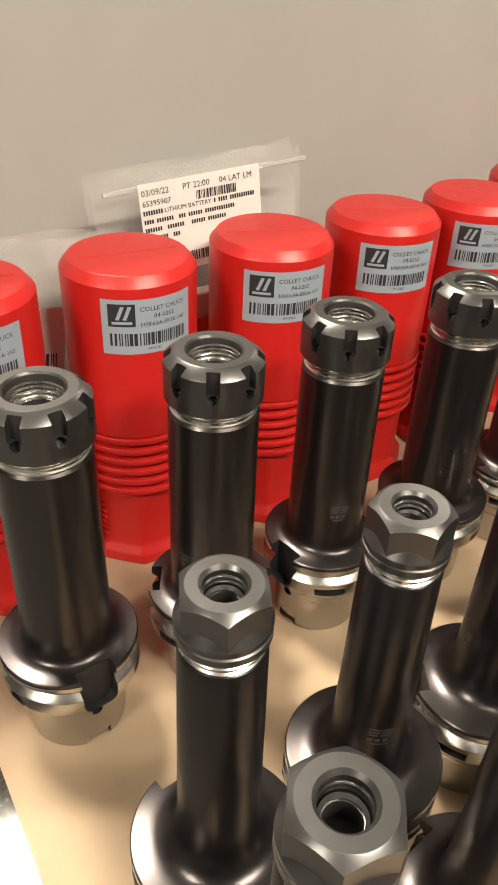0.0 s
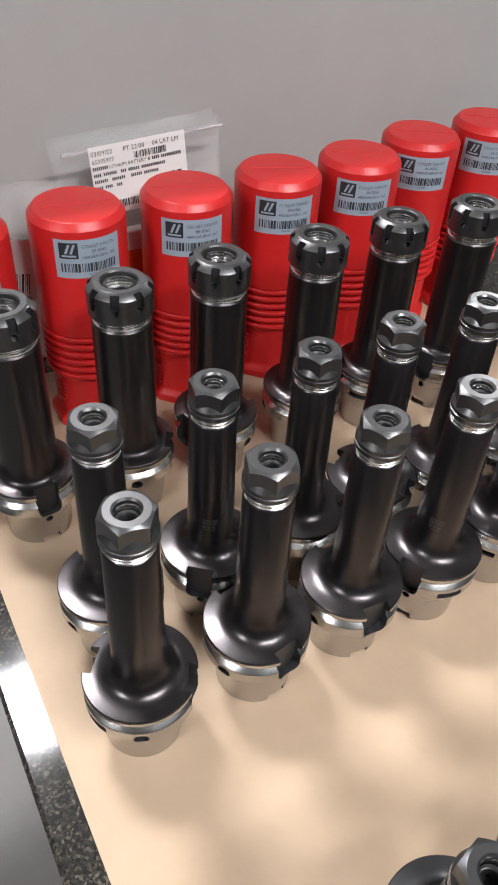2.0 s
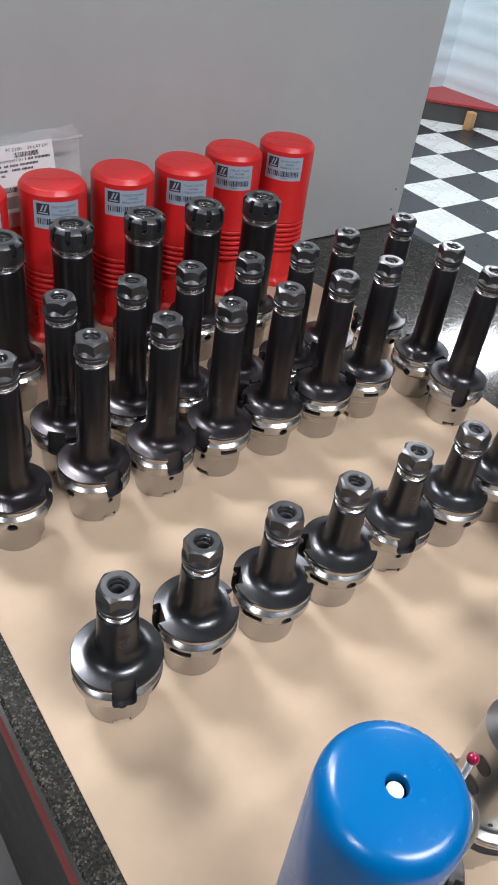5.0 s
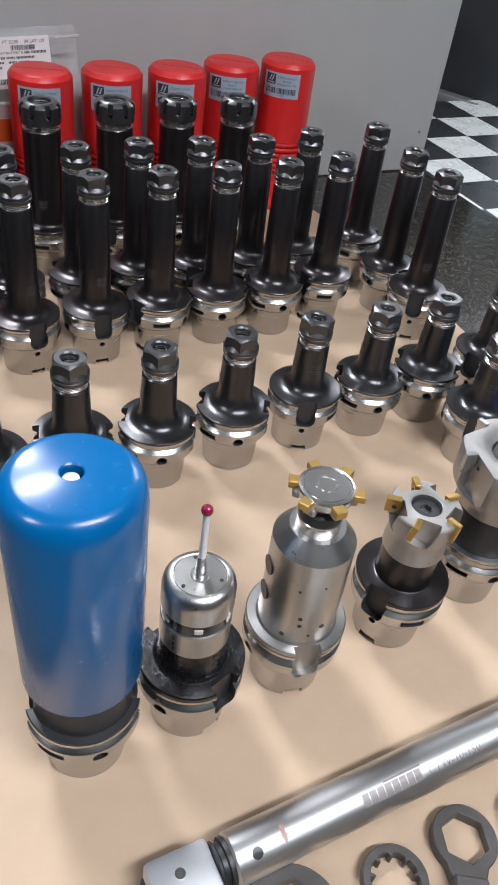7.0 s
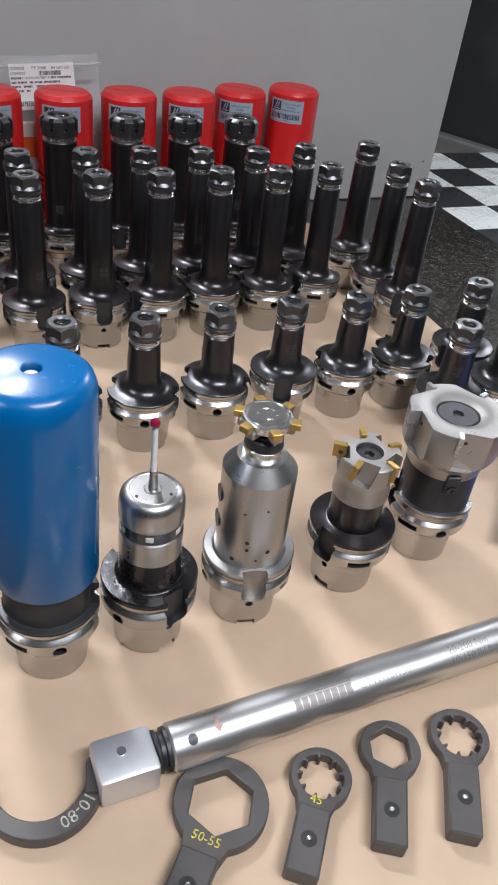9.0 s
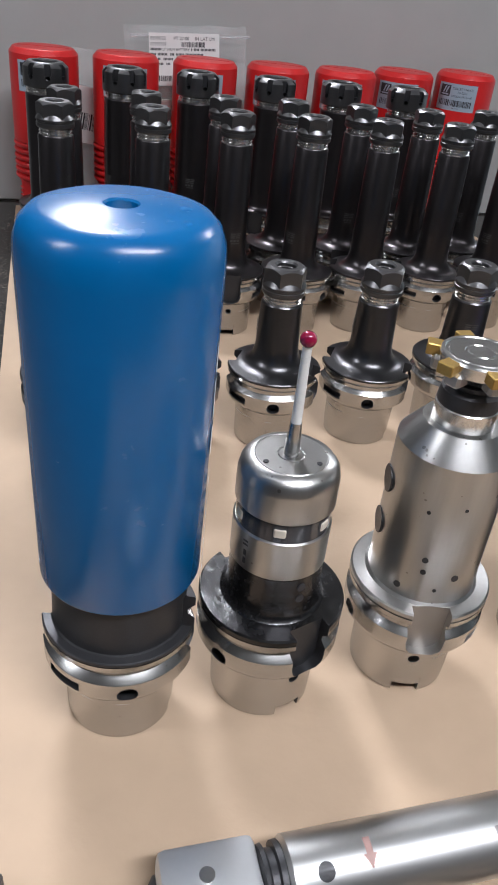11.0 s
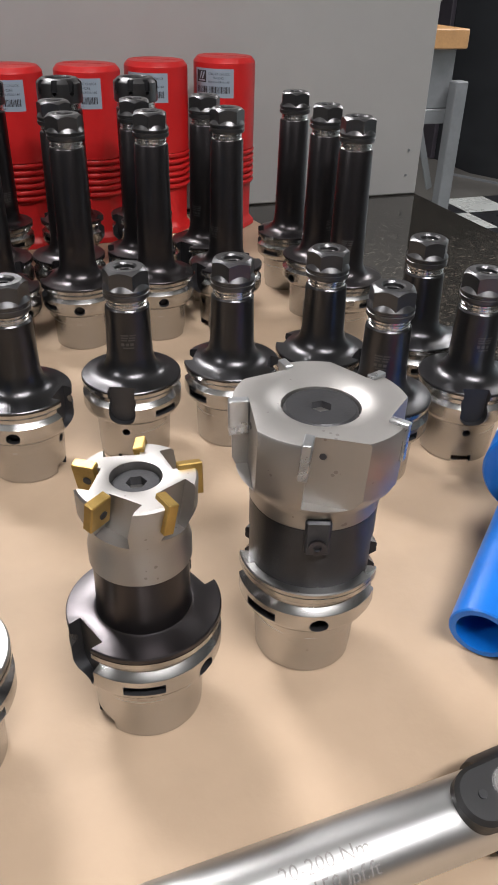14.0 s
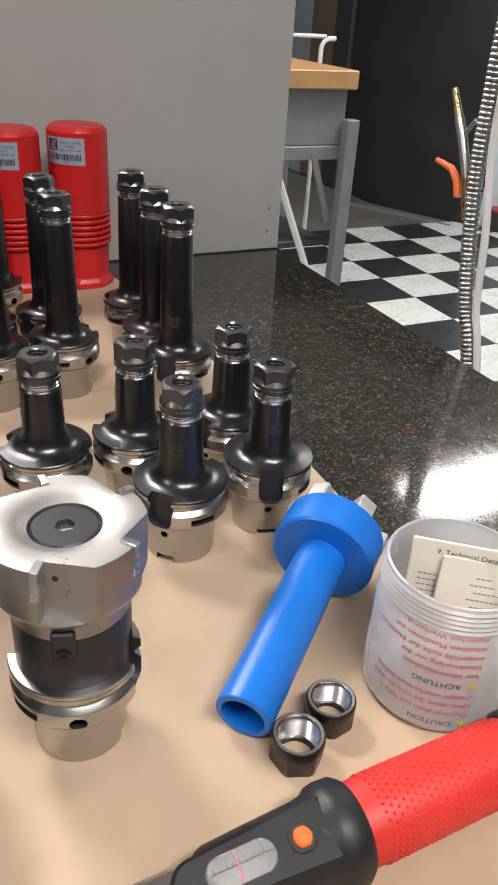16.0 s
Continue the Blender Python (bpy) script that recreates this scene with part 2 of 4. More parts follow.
def film_material():
    """Thin clear polythene: mostly see-through, with gloss."""
    m = bpy.data.materials.new("clear_polythene_film")
    m.use_nodes = True
    nt = m.node_tree
    out = nt.nodes["Material Output"]
    b = nt.nodes["Principled BSDF"]
    b.inputs["Base Color"].default_value = (0.85, 0.85, 0.85, 1)
    b.inputs["Roughness"].default_value = 0.14
    tr = nt.nodes.new("ShaderNodeBsdfTransparent")
    mx = nt.nodes.new("ShaderNodeMixShader")
    tc = nt.nodes.new("ShaderNodeTexCoord")
    n = nt.nodes.new("ShaderNodeTexNoise")
    n.inputs["Scale"].default_value, n.inputs["Detail"].default_value = 26, 6
    nt.links.new(tc.outputs["Object"], n.inputs["Vector"])
    mr = nt.nodes.new("ShaderNodeMapRange")
    mr.inputs["From Min"].default_value, mr.inputs["From Max"].default_value = 0.35, 0.7
    mr.inputs["To Min"].default_value, mr.inputs["To Max"].default_value = 0.04, 0.22
    nt.links.new(n.outputs["Fac"], mr.inputs["Value"])
    bp = nt.nodes.new("ShaderNodeBump")
    bp.inputs["Strength"].default_value, bp.inputs["Distance"].default_value = 0.6, 0.004
    nt.links.new(n.outputs["Fac"], bp.inputs["Height"])
    nt.links.new(bp.outputs[0], b.inputs["Normal"])
    nt.links.new(mr.outputs[0], mx.inputs[0])
    nt.links.new(tr.outputs[0], mx.inputs[1])
    nt.links.new(b.outputs[0], mx.inputs[2])
    nt.links.new(mx.outputs[0], out.inputs["Surface"])
    return m


FILM = film_material()

# ---- mesh helpers ----


def to_mesh(name, bm, material, smooth=35):
    me = bpy.data.meshes.new(name)
    bm.to_mesh(me)
    bm.free()
    me.materials.append(material)
    if smooth:
        me.shade_smooth()
        me.set_sharp_from_angle(angle=radians(smooth))
    return me


def part(name, bm, material, parent, label="", smooth=35):
    """Links a bmesh (or a mesh) as one mesh object under a thing or a part."""
    me = to_mesh(name, bm, material, smooth) if isinstance(bm, bmesh.types.BMesh) else bm
    ob = new(name, me)
    ob.parent = parent
    return tagged(ob, label, kind="stuff" if name in ("barcode", "small_print") else "")


def thing(name, label, category, group="", kind="", at=None):
    ob = new(name)
    ob.empty_display_size = 0.02
    if at is not None:
        ob.matrix_basis = at
    return tagged(ob, label, category, group, kind)


def solid(name, bm, material, label, category, group="", kind="", smooth=35):
    return tagged(new(name, to_mesh(name, bm, material, smooth)), label, category, group, kind)


def lathe(profile, segs=48, closed=False):
    """Turns (radius, height) pairs, in metres, round the z axis."""
    bm = bmesh.new()
    rings = []
    for r, z in profile:
        if r < 1e-7:
            rings.append([bm.verts.new((0, 0, z))])
        else:
            rings.append([bm.verts.new((r * math.cos(math.tau * i / segs), r * math.sin(math.tau * i / segs), z)) for i in range(segs)])
    pairs = list(zip(rings, rings[1:])) + ([(rings[-1], rings[0])] if closed else [])
    for a, b in pairs:
        for i in range(segs):
            j = (i + 1) % segs
            if len(a) == 1 and len(b) == 1:
                continue
            if len(a) == 1:
                bm.faces.new((a[0], b[j], b[i]))
            elif len(b) == 1:
                bm.faces.new((a[i], a[j], b[0]))
            else:
                bm.faces.new((a[i], a[j], b[j], b[i]))
    bmesh.ops.recalc_face_normals(bm, faces=bm.faces)
    return bm


def mm(pairs):
    return [(r * 0.001, z * 0.001) for r, z in pairs]


def box(sx, sy, sz, m=None, bevel=0.0, segs=2):
    """A box with its middle at the origin, moved by m."""
    bm = bmesh.new()
    bmesh.ops.create_cube(bm, size=1, matrix=Matrix.Diagonal((sx, sy, sz, 1)))
    if bevel:
        bmesh.ops.bevel(bm, geom=bm.edges[:], offset=bevel, segments=segs, affect="EDGES", profile=0.5)
    if m is not None:
        bmesh.ops.transform(bm, matrix=m, verts=bm.verts)
    return bm


def rod(r, length, m=None, segs=24, r2=None):
    bm = bmesh.new()
    bmesh.ops.create_cone(bm, cap_ends=True, segments=segs, radius1=r, radius2=r if r2 is None else r2, depth=length)
    if m is not None:
        bmesh.ops.transform(bm, matrix=m, verts=bm.verts)
    return bm


def moved(bm, m):
    bmesh.ops.transform(bm, matrix=m, verts=bm.verts)
    return bm


def prism(outline, z0, z1, bevel=0.0, holes=()):
    """Extrudes an outline (with holes, each an outline) from z0 to z1."""
    bm = bmesh.new()
    edges = []
    for loop in (outline, *holes):
        vs = [bm.verts.new((x, y, z0)) for x, y in loop]
        edges += [bm.edges.new((a, b)) for a, b in zip(vs, vs[1:] + vs[:1])]
    bmesh.ops.triangle_fill(bm, use_beauty=True, edges=edges)
    got = bmesh.ops.extrude_face_region(bm, geom=bm.faces[:])
    bmesh.ops.translate(bm, vec=(0, 0, z1 - z0), verts=[v for v in got["geom"] if isinstance(v, bmesh.types.BMVert)])
    bmesh.ops.recalc_face_normals(bm, faces=bm.faces)
    if bevel:
        sharp = [e for e in bm.edges if len(e.link_faces) == 2 and e.calc_face_angle() > 0.6]
        bmesh.ops.bevel(bm, geom=sharp, offset=bevel, segments=1, affect="EDGES")
    return bm


def join(*bms):
    out = bmesh.new()
    for b in bms:
        me = bpy.data.meshes.new("join")
        b.to_mesh(me)
        b.free()
        out.from_mesh(me)
        bpy.data.meshes.remove(me)
    return out


def carve(bm, material, cutters, inside=None, smooth=32):
    """Cuts the cutters out of bm; the cut faces take the material inside."""
    a = new("carve", to_mesh("carve", bm, material, 0))
    bin_ = [a]
    for c in cutters:
        b = new("cutter", to_mesh("cutter", c, inside or material, 0))
        bin_.append(b)
        mod = a.modifiers.new("cut", "BOOLEAN")
        mod.operation, mod.object, mod.solver, mod.material_mode = "DIFFERENCE", b, "EXACT", "TRANSFER"
    dg = bpy.context.evaluated_depsgraph_get()
    me = bpy.data.meshes.new_from_object(a.evaluated_get(dg))
    for ob in bin_:
        d = ob.data
        bpy.data.objects.remove(ob)
        bpy.data.meshes.remove(d)
    me.shade_smooth()
    me.set_sharp_from_angle(angle=radians(smooth))
    return me


def sweep(points, r, segs=10, r_end=None):
    """A round bar along points."""
    pts = [Vector(p) for p in points]
    bm = bmesh.new()
    rings = []
    side = Vector((0, 0, 1))
    for i, p in enumerate(pts):
        d = (pts[min(i + 1, len(pts) - 1)] - pts[max(i - 1, 0)]).normalized()
        if abs(d.dot(side)) > 0.95:
            side = Vector((1, 0, 0))
        u = d.cross(side).normalized()
        v = d.cross(u)
        k = r if r_end is None else r + (r_end - r) * i / (len(pts) - 1)
        rings.append([bm.verts.new(p + u * (k * math.cos(math.tau * s / segs)) + v * (k * math.sin(math.tau * s / segs))) for s in range(segs)])
    for a, b in zip(rings, rings[1:]):
        for s in range(segs):
            bm.faces.new((a[s], a[(s + 1) % segs], b[(s + 1) % segs], b[s]))
    bm.faces.new(rings[0])
    bm.faces.new(rings[-1][::-1])
    bmesh.ops.recalc_face_normals(bm, faces=bm.faces)
    return bm


def letters(text, size, align="LEFT"):
    """Flat lettering as a bmesh in the xy plane, base line at the origin."""
    cu = bpy.data.curves.new("letters", "FONT")
    cu.body, cu.size, cu.align_x, cu.resolution_u = text, size, align, 2
    ob = new("letters", cu)
    me = bpy.data.meshes.new_from_object(ob.evaluated_get(bpy.context.evaluated_depsgraph_get()))
    bpy.data.objects.remove(ob)
    bpy.data.curves.remove(cu)
    bm = bmesh.new()
    bm.from_mesh(me)
    bpy.data.meshes.remove(me)
    return bm


def quad(x, y, w, h):
    """A flat bar in the xy plane, corner at x, y."""
    return moved(grid(w, h, max(1, round(w / 0.0015)), 1), pose(x + w / 2, y + h / 2, 0))


def grid(w, h, nx, ny):
    bm = bmesh.new()
    vs = [[bm.verts.new((w * (i / nx - 0.5), h * (j / ny - 0.5), 0)) for i in range(nx + 1)] for j in range(ny + 1)]
    for j in range(ny):
        for i in range(nx):
            bm.faces.new((vs[j][i], vs[j][i + 1], vs[j + 1][i + 1], vs[j + 1][i]))
    return bm


def wrap(bm, radius, proud=0.0):
    """Bends a flat xy drawing round an upright cylinder; its middle faces -y."""
    for v in bm.verts:
        a = v.co.x / radius
        v.co = Vector((math.sin(a) * (radius + proud), -math.cos(a) * (radius + proud), v.co.y))
    return bm


def barcode(x, y, w, h, n, seed):
    rnd = random.Random(seed)
    parts, at = [], 0.0
    widths = [(rnd.choice((1, 1, 2, 3)), rnd.choice((1, 1, 2))) for _ in range(n)]
    total = sum(a + b for a, b in widths)
    for a, b in widths:
        parts.append(quad(x + w * at / total, y, w * a / total, h))
        at += a + b
    return join(*parts)

# ---- setting ----
FLOOR = -0.93
floor = solid("floor", box(11, 11.4, 0.1, pose(1.5, 1.6, FLOOR - 0.05)), CONCRETE, "grey concrete shop floor with a checkered vinyl area", "floor", kind="structure")
# unseen ceiling and outer walls, pale above and dark around to shape reflections
ceiling = solid("ceiling", box(11, 11.4, 0.1, pose(1.5, 1.6, CEIL + 0.05)), CEILPAINT, "unseen flat shop ceiling, white to brighten upward faces", "ceiling", kind="structure")
for name, m, sx, sy in (("wall_west", (-4.0, 1.6), 0.1, 11.2), ("wall_south", (1.5, -4.0), 10.9, 0.1), ("wall_north", (1.5, 7.2), 10.9, 0.1)):
    solid(name, box(sx, sy, CEIL - FLOOR, pose(m[0], m[1], (CEIL + FLOOR) / 2)), SHOPWALL, "unseen plain wall, dark grey for the reflections", "wall", kind="structure")

# pale corrugated wall past the checkered floor
bm = bmesh.new()
ribs = []
for i in range(101):
    z = FLOOR + (CEIL - FLOOR) * i / 100
    d = 0.004 * math.sin(i * math.tau / 4)
    ribs.append([bm.verts.new(p) for p in ((5.35 + d, -4.0, z), (4.40 + d, 3.37 + d, z), (4.02, 3.37 + d, z), (4.02, 3.47, z), (4.52, 3.47, z), (5.45, -4.0, z))])
for a, b in zip(ribs, ribs[1:]):
    for i in range(6):
        bm.faces.new((a[i], a[(i + 1) % 6], b[(i + 1) % 6], b[i]))
bm.faces.new(ribs[0])
bm.faces.new(ribs[-1])
bmesh.ops.recalc_face_normals(bm, faces=bm.faces)
solid("wall_east", bm, PALEWALL, "pale blue wall of corrugated sheet", "wall", kind="structure").location = (-0.03, 0.04, 0)

# dark wall behind the workbench, set at an angle
solid("wall_dark", prism([(3.62, 4.12), (3.96, 3.40), (4.015, 3.40), (4.015, 3.48), (3.74, 4.18), (3.74, 6.4), (3.62, 6.4)], FLOOR, CEIL - 0.01), DARKWALL, "near-black painted partition wall at the floor's edge", "wall", kind="structure").location = (-0.03, 0.04, 0)
solid("wall_dark_back", box(7.4, 0.1, CEIL - FLOOR - 0.01, pose(0.0, 6.45, (CEIL + FLOOR) / 2)), DARKWALL, "near-black painted back wall", "wall", kind="structure")
solid("trim", prism([(3.44, 4.12), (3.80, 3.42), (3.822, 3.431), (3.462, 4.131)], FLOOR, FLOOR + 0.012), GREYPAINT, "thin grey strip on the floor before the dark wall", "trim", kind="structure").location = (-0.03, 0.04, 0)

curb = thing("raised_platform", "low black platform with a red painted top beside the floor tiles", "platform", at=pose(-0.03, 0.04, 0))
part("side", prism([(4.03, 3.365), (4.03, 3.16), (4.47, 2.77), (4.395, 3.36)], FLOOR, FLOOR + 0.12), CABINET, curb)
part("top", prism([(4.025, 3.365), (4.025, 3.155), (4.47, 2.76), (4.395, 3.36)], FLOOR + 0.12, FLOOR + 0.135), REDPAINT, curb, "red painted top board")
solid("wooden_block", box(0.05, 0.05, 0.11, pose(4.17, 2.94, FLOOR + 0.061), 0.004), WOOD, "small pale wooden block standing on the floor", "block")

# checkered tiles
TX, TY, TS = 2.99, 2.34, 0.305
tile_mesh = {}
for dark in (0, 1):
    bm = box(TS - 0.003, TS - 0.003, 0.006, None, 0.0012, 1)
    tile_mesh[dark] = to_mesh("tile", bm, TILEB if dark else TILEW, 35)
for i in range(-7, 9):
    for j in range(-9, 4):
        ob = new("tile", tile_mesh[(i + j + 1) % 2])
        ob.location = (TX + TS * (i + 0.5), TY + TS * (j + 0.5), FLOOR + 0.003)
        ob.parent = floor

# ceiling fixtures
for fx, fy, lx, ly, watts in FIXTURES:
    fix = thing("ceiling_light", "unseen white fluorescent ceiling fixture, switched on", "ceiling light", "ceiling lights", at=pose(fx, fy, 1.905))
    part("housing", box(lx + 0.06, ly + 0.08, 0.08, pose(0, 0, 0.06), 0.01), LAMPWHITE, fix)
    part("stem", box(0.03, 0.03, 0.1, pose(0, 0, 0.145)), LAMPWHITE, fix)
    for s in (-1, 1):
        part("tube", rod(0.013, lx, pose(0, s * ly / 4, 0.006, 0, 90, 0), 16), GLOW, fix)

# ---- the table ----
bench = thing("inspection_table", "polished black granite slab on a red-trimmed dark cabinet", "table")
part("slab", prism([(-0.0050, -0.75), (0.890, -0.75), (0.8805, -0.02), (0.8745, 0.43), (0.871, 0.74), (-0.0060, 0.74)], -0.03, 0.0, 0.0025), GRANITE, bench, "polished speckled black granite slab")
part("red_trim", box(0.868, 1.44, 0.05, pose(0.4300, -0.015, -0.0552), 0.003), REDPAINT, bench, "red painted steel frame")
part("cabinet", box(0.80, 1.36, 0.848, pose(0.430, -0.015, -0.5045), 0.006), CABINET, bench)

sheet = [(0.0150, -0.66), (0.612, -0.66), (0.615, -0.15), (0.617, 0.0), (0.618, 0.235), (0.600, 0.330), (0.588, 0.412), (0.0160, 0.412)]
solid("protective_sheet", prism(sheet, 0.0, 0.0012), KRAFT, "tan kraft paper sheet lying on the granite table", "paper sheet")
SHEET = 0.0012

panel = thing("steel_enclosure", "grey painted sheet metal enclosure standing on the granite table", "cabinet")
part("shell", moved(prism([(-0.228, 0.0005), (0.8712, 0.0005), (0.8712, 0.4), (-0.228, 0.4)], 0.0, 0.28, 0.002), pose(0, 0.716, 0, 90)), PANEL, panel)
for z in (0.028, 0.062):
    part("rivet", rod(0.0017, 0.0024, pose(0.851, 0.4355, z, 90), 12), GREYPAINT, panel)

# ---- tool holders ----


def az(deg):
    return pose(0, 0, 0, 0, 0, deg)


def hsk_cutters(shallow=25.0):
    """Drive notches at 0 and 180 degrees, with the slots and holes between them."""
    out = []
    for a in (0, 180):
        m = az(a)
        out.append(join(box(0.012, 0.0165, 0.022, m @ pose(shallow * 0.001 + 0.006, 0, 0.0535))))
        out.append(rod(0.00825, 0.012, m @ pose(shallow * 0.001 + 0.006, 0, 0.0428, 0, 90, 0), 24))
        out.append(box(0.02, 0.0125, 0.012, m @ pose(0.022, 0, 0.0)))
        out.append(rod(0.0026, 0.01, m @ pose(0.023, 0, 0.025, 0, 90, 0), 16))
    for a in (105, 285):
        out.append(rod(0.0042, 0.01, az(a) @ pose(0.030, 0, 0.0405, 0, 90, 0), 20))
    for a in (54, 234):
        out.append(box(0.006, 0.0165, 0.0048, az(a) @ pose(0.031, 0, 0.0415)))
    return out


SHANK = [(0, 8), (17, 8), (17, 0.6), (17.6, 0), (22.2, 0), (22.9, 0.7), (24, 31), (24.4, 32.2), (27.4, 33), (30.4, 36.2), (31.3, 38.4), (31.5, 39.5),
         (31.5, 46.8), (31.0, 47.4), (28.4, 49.8), (28.4, 52.2), (31.1, 54.6), (31.5, 55.2), (31.5, 57.6), (0, 57.6)]
FLAT = 0.93


def settled(me):
    """Shortens the shank and flange a little; the body above 85 mm stays as it is."""
    for v in me.vertices:
        z = v.co.z
        if z <= 0.0618:
            v.co.z = z * FLAT
        elif z < 0.085:
            v.co.z = 0.0618 * FLAT + (z - 0.0618) * (0.085 - 0.0618 * FLAT) / (0.085 - 0.0618)
    return me


# faces cut by notches, slots and holes are darker than the ground steel
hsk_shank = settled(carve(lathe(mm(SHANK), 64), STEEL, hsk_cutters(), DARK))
plain_shank = settled(carve(lathe(mm(SHANK), 64), STEEL, hsk_cutters(), NICKEL))


def hsk(parent, body_profile, body_material=BLACK, segs=64):
    """Puts a taper shank with its flange and a turned body under parent."""
    part("taper_shank", plain_shank if body_material is SATIN else hsk_shank, None, parent, "ground steel hollow taper shank with drive notches")
    cut = []
    for a in (0, 180):
        cut.append(box(0.012, 0.0165, 0.05, az(a) @ pose(0.031, 0, 0.05)))
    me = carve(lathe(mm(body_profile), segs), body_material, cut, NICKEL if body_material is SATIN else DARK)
    return part("body", settled(me), None, parent)


def etched_mark(parent, radius, z, turn):
    bits = [quad(-0.0042, 0.0028 + 0.0016 * k, 0.0036 + 0.0006 * k, 0.0009) for k in range(3)]
    bits += [quad(0.0004 + 0.0004 * k, 0.0028 + 0.0016 * k, 0.0038, 0.0009) for k in range(3)] + [quad(-0.0042 + 0.0028 * k, -0.0004, 0.0020, 0.0018) for k in range(3)] + [quad(-0.0030, -0.0022, 0.0066, 0.0008)]
    bm = wrap(join(*bits), radius, 0.00012)
    part("etched_mark", moved(bm, az(turn) @ pose(0, 0, z)), ETCH, parent, "small silvery etched mark", 0)


def hex_nut(top):
    """Slim collet nut: flats above, a round skirt below. Heights in mm."""
    prof = [(6.2, top - 16), (6.2, top - 1.2), (7.2, top), (10.8, top), (11.2, top - 0.25), (13.9, top - 2.4), (14.1, top - 2.9), (14.1, top - 13.6), (13.5, top - 14.0), (13.5, top - 14.7), (14.1, top - 15.1), (14.1, top - 17.4), (13.4, top - 18.4), (11, top - 18.4), (11, top - 16)]
    cut = []
    for k in range(6):
        cut.append(moved(box(0.006, 0.03, 0.02), az(k * 60) @ pose(0.0151, 0, (top - 12.6) * 0.001 + 0.01)))
    me = carve(lathe(mm(prof), 60, True), NUTGREY, cut, NUTGREY)
    bm = bmesh.new()
    bm.from_mesh(me)
    # the collar rises into the flats as a cone, and carries a turned groove
    cone = bpy.data.meshes.new("cone")
    c = lathe(mm([(6.4, top - 8.4), (12.0, top - 8.6), (14.15, top - 12.0), (14.15, top - 12.9), (6.4, top - 12.9)]), 60, True)
    c.to_mesh(cone)
    c.free()
    bm.from_mesh(cone)
    bpy.data.meshes.remove(cone)
    return to_mesh("collet_nut", bm, NUTGREY, 18)


def thread_ring(r, z0, z1, turns=3):
    prof = [(r - 4, z0), (r, z0)]
    for i in range(turns):
        a = z0 + (z1 - z0) * (i + 0.25) / turns
        prof += [(r, a), (r - 0.7, a + 0.25 * (z1 - z0) / turns), (r - 0.7, a + 0.45 * (z1 - z0) / turns), (r, a + 0.7 * (z1 - z0) / turns)]
    prof += [(r, z1), (r - 4, z1)]
    return lathe(mm(prof), 48, True)


def bore_liner(r, top, depth):
    prof = []
    z = top
    while z > top - depth:
        prof += [(r, z), (r - 0.3, z - 0.7), (r, z - 1.4)]
        z -= 1.8
    prof += [(r, top - depth - 1), (r - 1.6, top - depth - 1.2)]
    return lathe(mm(prof), 40)


def slim_chuck(top, label, group):
    """A slim collet chuck, top mm high, with a hexagonal nut."""
    ob = thing("collet_chuck", label, "tool holder", group)
    neck = top - 23.5
    tall = top > 150
    low = 84 if tall else 78
    prof = [(0, 57.6), (31.0, 57.6), (31.5, 58.1), (31.5, 58.9), (31.0, 59.5), (28.8, 59.9), (26.0, 60.3), (23.2, 60.9), (20.6, 61.9), (18.4, 63.3), (16.7, 65.2), (15.5, 67.6), (14.8, 70.4), (14.4, low - 6),
            (13.3 if tall else 13.5, neck - 1), (12.7, neck), (0, neck)]
    hsk(ob, prof, BLACK if tall else SATINBLACK)
    part("thread_ring", thread_ring(12.3, neck, top - 17, 3), BRIGHT, ob, "bright steel thread below the nut")
    nut = part("collet_nut", hex_nut(top), None, ob, "black hexagonal collet nut")
    part("collet_bore", bore_liner(6.15, top - 3.0, 4), STEEL, nut, "bright threaded bore")
    # dark disc closing the bore, painting in the shade of its depth
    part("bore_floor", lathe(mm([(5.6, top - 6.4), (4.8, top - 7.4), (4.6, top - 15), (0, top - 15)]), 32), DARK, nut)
    etched_mark(ob, 0.0147 if tall else 0.0146, 0.082 if tall else 0.0795, 100)
    return ob


